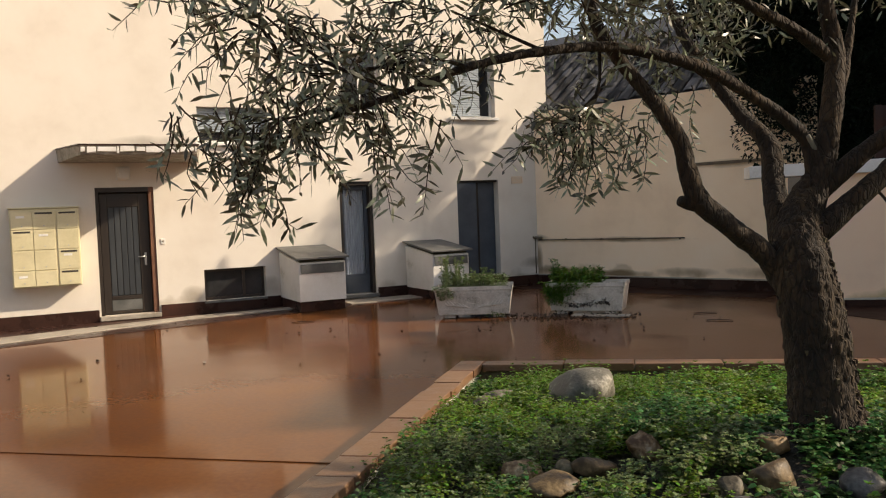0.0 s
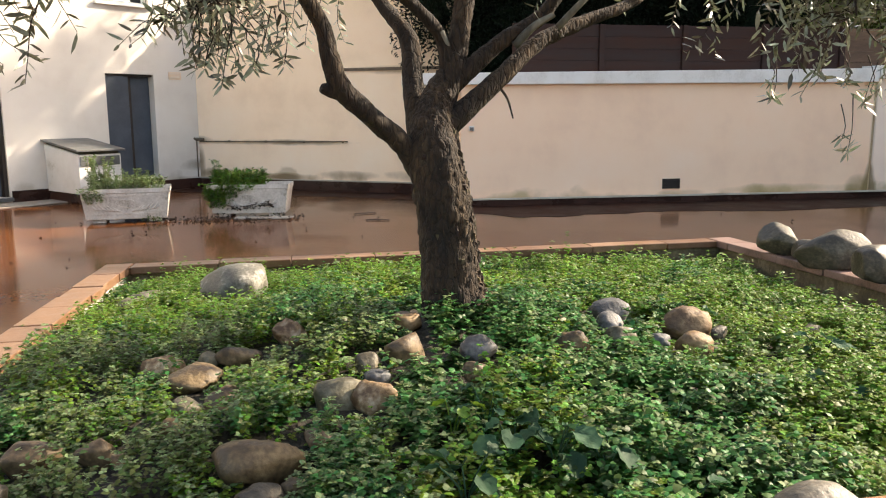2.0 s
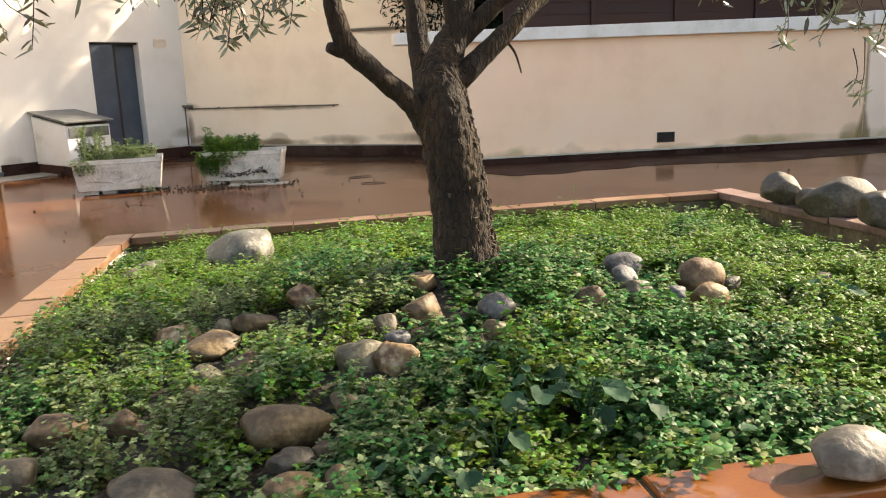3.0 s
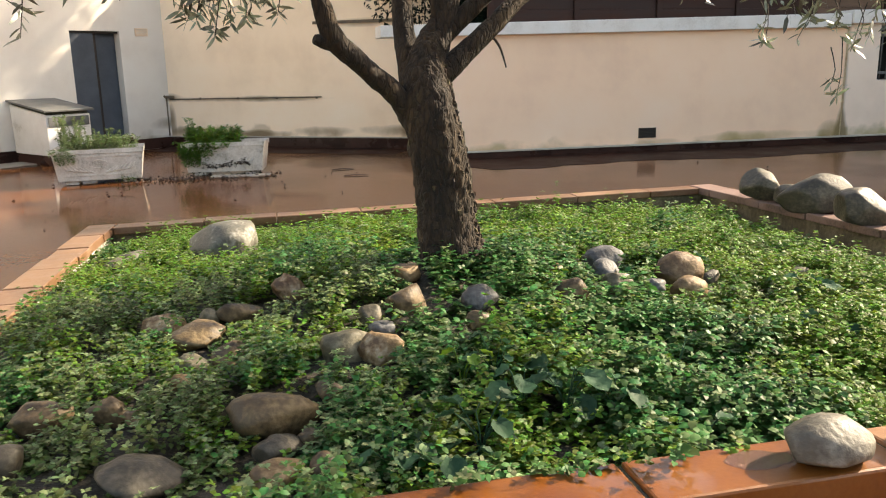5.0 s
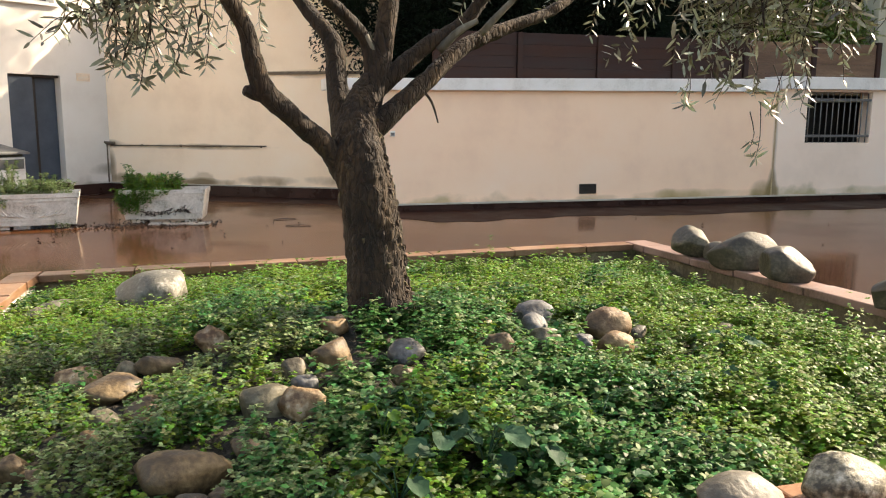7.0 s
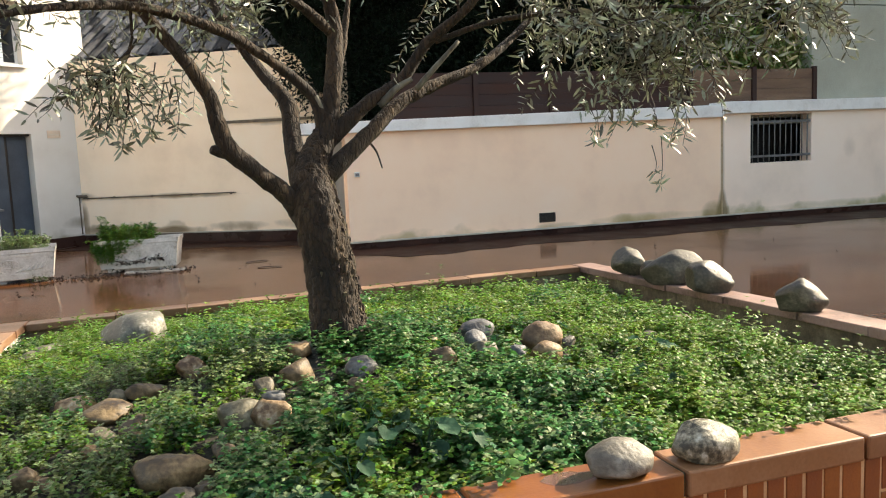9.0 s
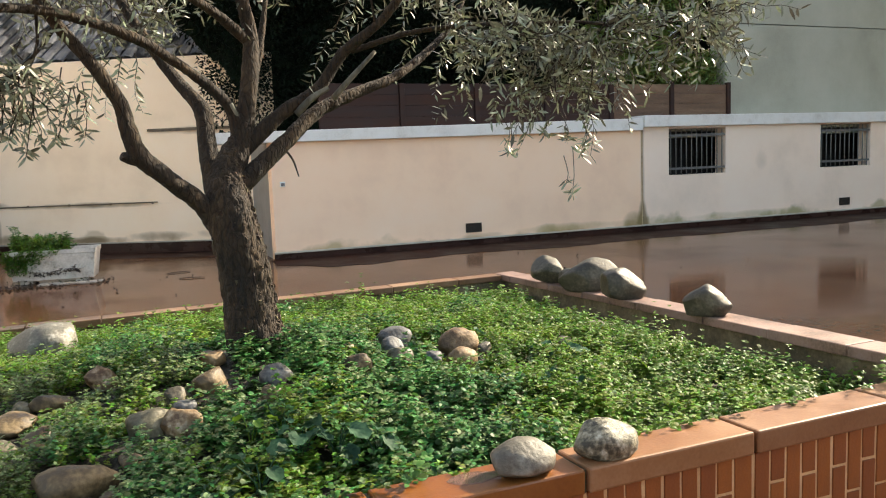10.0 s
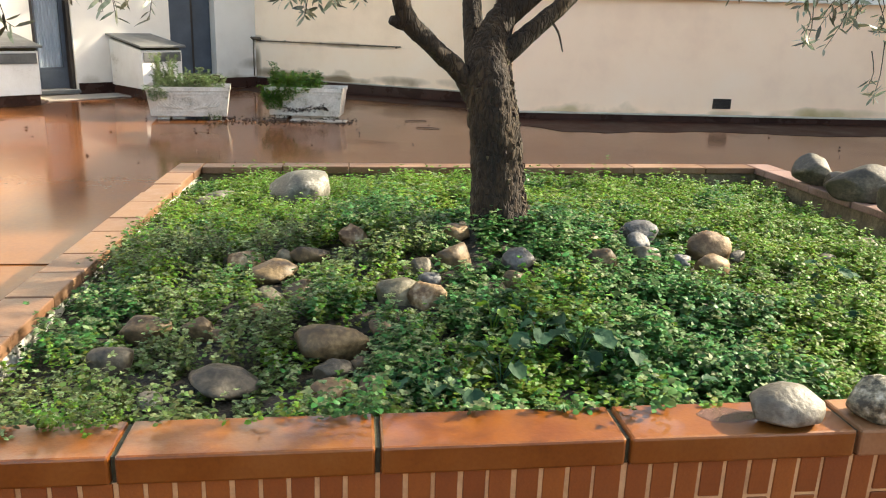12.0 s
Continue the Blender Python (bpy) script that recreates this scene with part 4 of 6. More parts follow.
for row in ((-0.65, 4.84, 0.171, 0.061, "pale"), (-0.68, 4.57, 0.181, 0.054, "grey"), (-0.29, 3.07, 0.150, 0.071, "craggy"), (-0.10, 3.06, 0.088, 0.063, "grey"),
            (0.01, 3.06, 0.163, 0.068, "brown"), (-0.14, 2.90, 0.194, 0.061, "brown"), (0.21, 3.22, 0.149, 0.144, "craggy"), (-0.13, 2.64, 0.112, 0.110, "grey"),
            (0.0, 2.66, 0.124, 0.092, "brown"), (-0.15, 2.52, 0.087, 0.054, "ochre"), (0.37, 2.58, 0.187, 0.121, "grey"), (0.47, 2.53, 0.152, 0.108, "craggy"),
            (0.51, 2.69, 0.102, 0.045, "blue"), (0.48, 2.80, 0.112, 0.068, "slate")):
    bed_stone(*row)
for row in ((0.62, 2.86, 0.177, 0.131, "brown"), (0.66, 3.14, 0.134, 0.059, "ochre"), (0.12, 2.23, 0.240, 0.118, "brown"), (0.14, 2.06, 0.131, 0.065, "slate"),
            (0.13, 1.94, 0.160, 0.074, "ochre"), (0.26, 1.95, 0.103, 0.056, "brown"), (0.22, 2.09, 0.072, 0.106, "brown"), (-0.20, 2.02, 0.235, 0.070, "slate"),
            (-0.59, 2.20, 0.168, 0.090, "slate"), (-0.56, 2.45, 0.191, 0.079, "brown"), (-0.35, 2.41, 0.117, 0.070, "brown"), (-0.27, 2.35, 0.062, 0.040, "ochre"),
            (-0.41, 1.94, 0.087, 0.045, "pale"), (0.30, 2.32, 0.091, 0.063, "brown")):
    bed_stone(*row)
for row in ((0.89, 2.79, 0.133, 0.076, "blue"), (1.03, 3.47, 0.136, 0.057, "brown"), (1.28, 3.09, 0.063, 0.066, "ochre"), (1.26, 2.85, 0.149, 0.077, "brown"),
            (1.61, 3.35, 0.210, 0.100, "blue"), (1.51, 3.12, 0.125, 0.084, "blue"), (1.49, 2.95, 0.130, 0.083, "grey"), (1.89, 3.20, 0.210, 0.129, "ochre"),
            (2.00, 3.12, 0.091, 0.120, "slate"), (1.80, 2.93, 0.164, 0.088, "ochre"), (1.65, 2.94, 0.087, 0.066, "blue"), (0.83, 2.61, 0.099, 0.070, "brown"),
            (2.59, 3.34, 0.125, 0.058, "grey"), (3.06, 3.73, 0.187, 0.079, "grey")):
    bed_stone(*row)
boulder = link("boulder", stone_bm(0.42, 0.30, 0.27, 11.3, 0.16), STONES["boulder"], True)
boulder.matrix_basis = pose(-0.11, 4.50, soil_z(-0.11, 4.50) + 0.085, 4, -3, 6)
STONE_SPOTS.append((-0.11, 4.46, 0.2))
tagged(boulder, "big grey boulder with white patches in the weeds", "boulder")


# stones on the coping
def rim_stone(x, y, w, d, h, tint, turn, seed, lump=0.14, wedge=0.0, peak=0.0, lean=0.0):
    ob = link("stone", stone_bm(w, d, h, seed, lump, True, wedge, peak), STONES[tint], True)
    ob.matrix_basis = pose(x, y, rim(x, y) + 0.305 * h, 0, lean, turn)
    return tagged(ob, STONE_WORDS[tint] + " lying on the bed coping", "stone", "stones on the coping")


rim_stone(1.385, 1.535, 0.235, 0.16, 0.132, "pale", 8, 4.1, 0.12, 0.0, 0.1)
rim_stone(1.675, 1.54, 0.215, 0.16, 0.142, "mottled", -10, 7.7, 0.10)
rim_stone(3.50, 5.02, 0.33, 0.26, 0.26, "slate", -36, 2.2, 0.14, -0.12, 0.1, 16)
rim_stone(3.55, 4.80, 0.20, 0.16, 0.16, "slate", -36, 9.4, 0.12)
rim_stone(3.52, 4.47, 0.49, 0.25, 0.285, "slate", -36, 5.6, 0.10, 0.36, 0.0, -7)
rim_stone(3.47, 4.02, 0.34, 0.26, 0.265, "slate", -36, 3.9, 0.10, -0.1, 0.15, 10)
rim_stone(3.47, 3.17, 0.30, 0.20, 0.235, "slate", -40, 6.15, 0.16, -0.12, 0.7)

# weeds: low leafy shoots with leaf pairs and an open tip rosette, gathered in uneven clumps with dark gaps between
rng = np.random.default_rng(11)
SPOTS = np.array(STONE_SPOTS)


def lush(x, y):
    """Height of the weeds: humps and thin patches; low beside the walls and in front of the stones."""
    h = 0.072 + 0.085 * max(0.0, noise.noise(Vector((x * 2.3, y * 2.3, 5.0))) + 0.3) + 0.075 * noise.noise(Vector((x * 6.0, y * 6.0, 9.0)))
    if x > 3.05 and 2.6 < y < 5.2:
        h *= max(0.4, 1 - (x - 3.05) / 0.5)
    if y > 5.2:
        h *= max(0.45, 1 - (y - 5.2) / 0.6)
    if x < -0.6 and y > 4.2:
        h *= 0.6
    d = np.hypot(SPOTS[:, 0] - x, np.where(y < SPOTS[:, 1], 0.72, 1.0) * (SPOTS[:, 1] - y)) / SPOTS[:, 2]
    return max(h, 0.03) * min(1.0, max(0.0, (d.min() - 0.66) / 0.85))


kinds = ((WEED, "bright green low weeds covering the bed"), (DEEP_WEED, "deep green low weeds covering the bed"),
         (OLD_WEED, "dull green low weeds covering the bed"), (PALE_WEED, "pale small-leaved weeds in the bed"))
store = [([], [], [], []) for _ in kinds]
made = 0
while made < 5600:
    cx, cy = rng.uniform(X0 + 0.17, X1 - 0.19), rng.uniform(Y0 + 0.07, Y1 - 0.16)
    if cy < Y0 + 0.19 and not (cx < -0.25 and cy > Y0 + 0.10 + 0.10 * (cx + 1.0)):
        continue
    if cx > 3.1 and 2.7 < cy < 5.0 and rng.random() < 0.75 * min(1, (cx - 3.1) / 0.2):
        continue
    if cx < -0.84 and cy > 1.95 and rng.random() < 0.55:
        continue
    top = lush(cx, cy)
    if top < 0.018 or (cx - 0.85) ** 2 + (cy - 3.32) ** 2 < 0.03:
        continue
    made += 1
    top *= rng.uniform(0.5, 1.45) * (1.5 if rng.random() < 0.03 else 1.0)
    hue = noise.noise(Vector((cx * 1.7, cy * 1.7, 17.0))) + 0.5 * noise.noise(Vector((cx * 5.0, cy * 5.0, 2.0))) + rng.normal() * 0.12
    # far weeds take the bright leaf: sunlight there is put into their colour
    if cy > 3.7:
        kind = 0 if hue > -0.55 else 1
    elif cx < 0.55:
        kind = 2 if hue > 0.05 else (0 if hue > -0.3 else 1)
    else:
        kind = 1 if hue > -0.15 + max(0.0, cx - 1.1) * 0.5 and cx < 2.4 else 0
    ferny = cx < -0.35 and cy < 2.2 and hue < 0.2
    pale_share = 0.6 if cx < 0.7 and cy < 3.4 else 0.16
    spread = rng.uniform(0.022, 0.05)
    leaf = rng.uniform(0.015, 0.022) * (1.15 if kind == 1 else 1.0) * (0.72 if ferny else 1.0) * (1.22 if cx > 0.5 else 1.0)
    for _ in range(rng.integers(5, 8) + (3 if ferny else 0)):
        a, q = rng.uniform(0, 6.28), rng.random() ** 0.5
        x, y = cx + spread * q * math.cos(a), cy + spread * q * math.sin(a)
        z = soil_z(x, y) if y > Y0 + 0.19 else rim(x, y) - 0.03
        h = top * (1.05 - 0.5 * q * q) * rng.uniform(0.7, 1.15)
        lean = np.array((math.cos(a), math.sin(a))) * q * 0.5 + rng.normal(size=2) * 0.2
        pairs = max(2, int(h / 0.024))
        crown_n = int(rng.integers(5, 8))
        t = np.concatenate((np.repeat(np.linspace(0.25, 0.85, pairs), 2), np.full(crown_n, 1.0)))
        n = len(t)
        ang = rng.uniform(0, 6.28) + np.concatenate((np.repeat(np.arange(pairs) * 1.57, 2) + np.tile((0, 3.14), pairs), np.arange(crown_n) * 2.4))
        ang += rng.normal(size=n) * 0.2
        b = np.stack((x + lean[0] * h * t * t, y + lean[1] * h * t * t, z + h * t), axis=1)
        rise = np.where(t > 0.99, rng.uniform(0.1, 0.85, n), rng.uniform(-0.25, 0.4, n))
        w = np.stack((np.cos(ang) + lean[0] * 0.4, np.sin(ang) + lean[1] * 0.4, rise), axis=1)
        u = np.tile((lean[0] * 0.5, lean[1] * 0.5, 1.0), (n, 1)) + rng.normal(size=(n, 3)) * 0.26
        size = leaf * np.where(t > 0.99, rng.uniform(0.55, 1.0, n), rng.uniform(0.9, 1.35, n))
        pale = (t > 0.99) & (rng.random() < pale_share)
        for k, pick in ((kind, ~pale), (3, pale)):
            for part_list, values in zip(store[k], (b, w, u, size)):
                part_list.append(values[pick])
for (mat, words), lists in zip(kinds, store):
    b, w, u, size = (np.concatenate(v) for v in lists)
    weeds = new("weeds", lance_leaves("weeds", b, w, u, size, size * rng.uniform(0.55, 0.8, len(size)), mat, 0.10, 0.22))
    tagged(weeds, words, "weeds", kind="stuff")

# ---------------------------------------------------------------- olive tree
tree = thing("olive_tree", pose(0, 0, 0), "olive tree with a dark forked trunk and hanging sprays", "tree")
trunk_line = [(0.925, 3.30, 0.44, 0.195), (0.902, 3.29, 0.58, 0.152), (0.875, 3.29, 0.75, 0.126), (0.857, 3.29, 0.95, 0.115), (0.825, 3.295, 1.15, 0.111),
              (0.80, 3.315, 1.30, 0.107), (0.81, 3.36, 1.42, 0.082), (0.845, 3.40, 1.52, 0.062), (0.88, 3.42, 1.60, 0.045)]
part("trunk", tube(trunk_line, 90, 0.11, 26, 9.0, plates=0.0075), BARK, tree, "rough grey-brown trunk", True)
# loose bark: thick uneven plates, most along one weathered ridge
plates = bmesh.new()
spine = catmull(trunk_line, 10)
pick = random.Random(12)
for k in range(330):
    ridge = k < 210
    at = spine[pick.randrange(4, 62)]
    z_share = (at[2] - 0.5) / 0.9
    a = math.radians(pick.gauss(-28 + 14 * z_share, 13)) if ridge else pick.uniform(0, 2 * math.pi)
    out, tang = Vector((math.cos(a), math.sin(a), 0.0)), Vector((-math.sin(a), math.cos(a), 0.0))
    lean = Vector((0, 0, 1)) + tang * pick.gauss(0, 0.4)
    c = Vector(at[:3]) + out * (at[3] * pick.uniform(0.97, 1.03))
    w, h, d = pick.uniform(0.005, 0.012), pick.uniform(0.008, 0.022), pick.uniform(0.004, 0.011) if ridge else pick.uniform(0.001, 0.005)
    low = [c + tang * u * w * pick.uniform(0.8, 1.3) + lean * v * h * pick.uniform(0.8, 1.2) - out * 0.012 for u, v in ((-1, -1), (1, -1), (1, 1), (-1, 1))]
    top = [c + tang * u * w * pick.uniform(0.2, 0.8) + lean * v * h * pick.uniform(0.2, 0.85) + out * d * pick.uniform(0.6, 1.2) for u, v in ((-1, -1), (1, -1), (1, 1), (-1, 1))]
    q = [plates.verts.new(p) for p in (*low, *top)]
    for f in ((3, 2, 1, 0), (4, 5, 6, 7), (0, 1, 5, 4), (1, 2, 6, 5), (2, 3, 7, 6), (3, 0, 4, 7)):
        plates.faces.new([q[m] for m in f])
tagged(part("loose_bark", plates, BARK_PLATE, tree, "loose grey-brown bark plates"), kind="stuff")
def limb(*line):
    """A limb of the tree through the points (x, y, z, radius)."""
    part("limb", tube([(*p[:3], p[3] * 0.82) for p in line], 26, 0.14, 14, 16.0, plates=0.0022), BARK, tree, "", True)


limb((0.74, 3.32, 1.22, 0.06), (0.66, 3.28, 1.33, 0.052), (0.53, 3.2, 1.44, 0.047), (0.425, 3.16, 1.54, 0.045), (0.385, 3.16, 1.66, 0.04), (0.36, 3.16, 1.77, 0.038), (0.27, 3.12, 1.91, 0.033), (0.15, 3.1, 2.07, 0.029), (0.07, 3.1, 2.21, 0.025), (0.01, 3.1, 2.45, 0.019))
limb((0.89, 3.41, 1.58, 0.045), (0.84, 3.4, 1.77, 0.034), (0.64, 3.3, 1.93, 0.028), (0.42, 3.15, 2.04, 0.026), (0.14, 3.0, 2.1, 0.023), (-0.1, 2.8, 2.07, 0.019), (-0.33, 2.6, 2.0, 0.015), (-0.51, 2.45, 1.91, 0.012), (-0.7, 2.35, 1.84, 0.009), (-0.86, 2.3, 1.77, 0.005))
limb((0.76, 3.42, 1.36, 0.062), (0.745, 3.52, 1.56, 0.054), (0.74, 3.6, 1.76, 0.047), (0.65, 3.7, 1.9, 0.038), (0.52, 3.8, 2.12, 0.031), (0.41, 3.9, 2.34, 0.025), (0.34, 4.0, 2.62, 0.018))
limb((0.84, 3.4, 1.45, 0.075), (0.91, 3.42, 1.66, 0.058), (0.955, 3.45, 1.87, 0.05), (0.98, 3.5, 2.11, 0.044), (0.95, 3.5, 2.3, 0.036), (0.92, 3.5, 2.6, 0.024))
limb((0.96, 3.47, 1.83, 0.024), (1.03, 3.58, 2.02, 0.021), (1.07, 3.65, 2.18, 0.018), (1.14, 3.75, 2.5, 0.012))
limb((0.97, 3.5, 2.08, 0.034), (0.81, 3.4, 2.19, 0.028), (0.66, 3.3, 2.26, 0.023), (0.5, 3.2, 2.34, 0.017), (0.3, 3.05, 2.42, 0.01))
limb((0.86, 3.36, 1.38, 0.06), (1.08, 3.4, 1.57, 0.047), (1.29, 3.5, 1.74, 0.042), (1.52, 3.58, 1.84, 0.035), (1.78, 3.67, 1.94, 0.03), (2.03, 3.8, 2.1, 0.025), (2.23, 3.9, 2.28, 0.019), (2.43, 4.0, 2.61, 0.012))
limb((0.9, 3.42, 1.56, 0.05), (1.1, 3.42, 1.73, 0.041), (1.28, 3.4, 1.845, 0.036), (1.395, 3.35, 2.01, 0.031), (1.54, 3.25, 2.13, 0.026), (1.65, 3.2, 2.26, 0.021), (1.78, 3.1, 2.48, 0.013))
limb((1.44, 3.34, 2.02, 0.017), (1.68, 3.2, 2.09, 0.015), (1.89, 3.0, 2.1, 0.013), (2.1, 2.8, 2.08, 0.01), (2.33, 2.6, 2.06, 0.007), (2.6, 2.45, 1.98, 0.004))
part("stub", tube([(0.44, 3.17, 1.525, 0.034), (0.40, 3.16, 1.525, 0.028), (0.365, 3.155, 1.535, 0.026), (0.352, 3.15, 1.54, 0.02)], 12, 0.2), BARK, tree, "short sawn-off stub", True)
part("stub", tube([(0.93, 3.44, 1.62, 0.016), (0.885, 3.40, 1.70, 0.013), (0.85, 3.38, 1.775, 0.010)], 10, 0.1), CUTWOOD, tree, "pale bare stub", True)
part("stub", tube([(1.36, 3.44, 1.80, 0.015), (1.46, 3.40, 1.91, 0.013), (1.58, 3.40, 2.03, 0.009)], 10, 0.15), CUTWOOD, tree, "pale bare stub", True)
part("stub", tube([(1.16, 3.39, 1.72, 0.018), (1.24, 3.37, 1.80, 0.017), (1.32, 3.36, 1.845, 0.011)], 10, 0.15), CUTWOOD, tree, "pale bare stub", True)
part("sucker", tube([(1.10, 3.40, 1.55, 0.006), (1.13, 3.38, 1.50, 0.005), (1.15, 3.36, 1.42, 0.003)], 6, 0.0), BARK, tree)

# sprays: thin twigs set with narrow leaves
rng = np.random.default_rng(7)
twigs = []
lb, lw, lu, ll = [], [], [], []


def spray(p, q, sag=0.1, gap=0.0150, size=0.061, r=0.0028):
    """A twig from p to q that sags, with a leaf every gap metres in turning pairs and a tuft at its tip."""
    p, q = np.array(p, float), np.array(q, float)
    n = 5
    line = [p + (q - p) * t + np.array([0, 0, sag * (4 * t * (1 - t)) * 0.5]) + rng.normal(size=3) * 0.012 * (0 < t < 1) for t in np.linspace(0, 1, n)]
    twigs.append([(*c, r * (1.1 - 0.75 * i / (n - 1))) for i, c in enumerate(line)])
    length = np.linalg.norm(q - p)
    k = max(5, int(length / gap))
    ts = np.linspace(0.12, 1.0, k)
    line = np.array(line)
    idx = ts * (n - 1)
    lo = np.minimum(idx.astype(int), n - 2)
    base = line[lo] + (line[lo + 1] - line[lo]) * (idx - lo)[:, None]
    d = line[lo + 1] - line[lo]
    d /= np.linalg.norm(d, axis=1, keepdims=True)
    side = np.cross(d, rng.normal(size=3) + [0, 0, 0.6])
    side /= np.linalg.norm(side, axis=1, keepdims=True)
    flip = np.where(np.arange(k) % 2 == 0, 1.0, -1.0)[:, None]
    side = side * flip + np.cross(d, side) * rng.normal(size=(k, 1)) * 0.8
    way = d * rng.uniform(0.35, 0.9, (k, 1)) + side + [0, 0, -0.12] + rng.normal(size=(k, 3)) * 0.25
    lb.append(base), lw.append(way), lu.append(rng.normal(size=(k, 3)) + [0, 0, 1.0]), ll.append(size * rng.uniform(0.65, 1.15, k))


def bough(root, centre, spread, count, droop=0.18, length=(0.22, 0.5)):
    """Sprays that start near a limb or inside the mass and end round its outside."""
    root, centre = np.array(root, float), np.array(centre, float)
    for _ in range(count):
        d = rng.normal(size=3)
        d /= np.linalg.norm(d)
        s = centre + d * np.array(spread) * rng.uniform(0.1, 0.75)
        away = d * np.array(spread)
        away = away / np.linalg.norm(away) * rng.uniform(*length)
        spray(s, s + away + np.array([0, 0, -droop * rng.uniform(0.3, 1.3)]), 0.06)
    mid = (root + centre) / 2 + rng.normal(size=3) * 0.04
    twigs.append([(*root, 0.007), (*mid, 0.006), (*centre, 0.0035)])


# towards the house: a broad mass that hangs low
bough((-0.33, 2.60, 2.00), (-0.68, 2.42, 1.98), (0.28, 0.26, 0.18), 56, 0.10, (0.14, 0.28))
bough((-0.51, 2.45, 1.91), (-0.88, 2.26, 2.14), (0.20, 0.2, 0.14), 34, 0.10, (0.14, 0.28))
bough((-0.86, 2.30, 2.0), (-1.10, 2.2, 2.22), (0.14, 0.16, 0.08), 14, 0.06, (0.12, 0.24))
bough((-0.70, 2.35, 1.84), (-0.80, 2.20, 1.82), (0.12, 0.14, 0.11), 22, 0.1, (0.12, 0.22))
bough((-0.10, 2.80, 2.07), (-0.40, 2.75, 2.22), (0.38, 0.35, 0.16), 44, 0.06, (0.16, 0.32))
bough((0.14, 3.00, 2.10), (0.02, 2.97, 2.28), (0.32, 0.3, 0.15), 26, 0.08, (0.16, 0.3))
bough((0.30, 3.05, 2.42), (0.15, 3.0, 2.5), (0.5, 0.4, 0.2), 40, 0.12)
for x, y, z, n in ((-0.93, 2.12, 1.50, 7), (-0.86, 2.16, 1.56, 5), (-0.53, 2.40, 1.57, 6), (-0.66, 2.4, 1.86, 4), (-0.98, 2.15, 1.62, 7), (-1.05, 2.2, 1.60, 5), (-0.76, 2.2, 1.62, 4)):
    for _ in range(n):
        spray((x + rng.normal() * 0.06, y + rng.normal() * 0.06, z + 0.24), (x + rng.normal() * 0.09, y + rng.normal() * 0.07, z + rng.uniform(-0.05, 0.1)), 0.02)
# in front of the recess
bough((0.07, 3.10, 2.21), (0.02, 3.02, 1.84), (0.14, 0.15, 0.13), 26, 0.06, (0.10, 0.2))
bough((0.15, 3.10, 2.07), (-0.10, 3.05, 1.80), (0.10, 0.15, 0.12), 16, 0.06, (0.10, 0.2))
for x, y, z in ((0.0, 3.0, 1.60), (-0.06, 3.0, 1.64), (0.18, 2.92, 1.66), (0.06, 3.0, 1.58), (-0.12, 3.0, 1.66)):
    spray((x - 0.02, y, z + 0.22), (x, y, z), 0.02, 0.012, 0.052)
    spray((x + 0.03, y, z + 0.16), (x + 0.05, y, z + 0.02), 0.02, 0.012, 0.06)
bough((0.52, 3.80, 2.12), (0.45, 3.85, 2.15), (0.25, 0.3, 0.25), 24, 0.12, (0.15, 0.3))
bough((0.41, 3.90, 2.34), (0.35, 4.0, 2.55), (0.5, 0.5, 0.28), 50, 0.12)
bough((0.95, 3.50, 2.30), (0.85, 3.6, 2.65), (0.6, 0.5, 0.25), 46, 0.1)
# towards the garden wall
bough((1.54, 3.25, 2.13), (1.50, 3.25, 2.34), (0.3, 0.3, 0.16), 14, 0.1)
bough((1.65, 3.20, 2.26), (1.9, 3.1, 2.5), (0.5, 0.4, 0.22), 22, 0.12)
bough((2.03, 3.80, 2.10), (2.15, 3.7, 2.35), (0.4, 0.4, 0.22), 22, 0.14)
bough((1.89, 3.00, 2.10), (2.02, 2.78, 2.02), (0.28, 0.25, 0.17), 64, 0.12, (0.16, 0.32))
bough((2.10, 2.80, 2.08), (2.32, 2.55, 1.96), (0.26, 0.22, 0.16), 60, 0.12, (0.16, 0.32))
bough((2.33, 2.60, 2.06), (2.72, 2.42, 2.05), (0.30, 0.22, 0.14), 54, 0.08, (0.16, 0.32))
bough((2.10, 2.80, 2.08), (2.12, 2.55, 1.76), (0.20, 0.16, 0.10), 16, 0.14, (0.15, 0.28))


def star(x, y, z, up=0.22, leaf=0.062, count=13):
    """A bare hanging twig that ends in an open rosette of leaves."""
    twigs.append([(x + rng.normal() * 0.03, y + 0.02, z + up, 0.0026), (x + 0.015, y, z + up * 0.4, 0.002), (x, y, z, 0.0014)])
    a = rng.uniform(0, 6.28) + np.arange(count) * 2.4
    tilt = rng.uniform(-1.5, 0.9, count)
    lb.append(np.tile((x, y, z), (count, 1)) + np.linspace(0.03, -0.004, count)[:, None] * [0, 0, 1.0])
    lw.append(np.stack((np.cos(a), np.sin(a), tilt), axis=1))
    lu.append(rng.normal(size=(count, 3))), ll.append(leaf * rng.uniform(0.7, 1.15, count))


for x, y, z, up in ((2.53, 3.1, 1.275, 0.24), (2.17, 3.1, 1.495, 0.18), (2.59, 3.1, 1.475, 0.18), (2.50, 3.1, 1.55, 0.15), (2.36, 3.08, 1.58, 0.15),
                    (0.22, 2.95, 1.61, 0.22), (0.01, 2.95, 1.55, 0.2), (0.12, 2.95, 1.60, 0.2), (-0.08, 3.0, 1.60, 0.2), (-0.02, 3.0, 1.66, 0.2)):
    star(x, y, z, up)
    star(x + rng.normal() * 0.03, y + rng.normal() * 0.03, z + 0.05, 0.15, 0.05, 8)
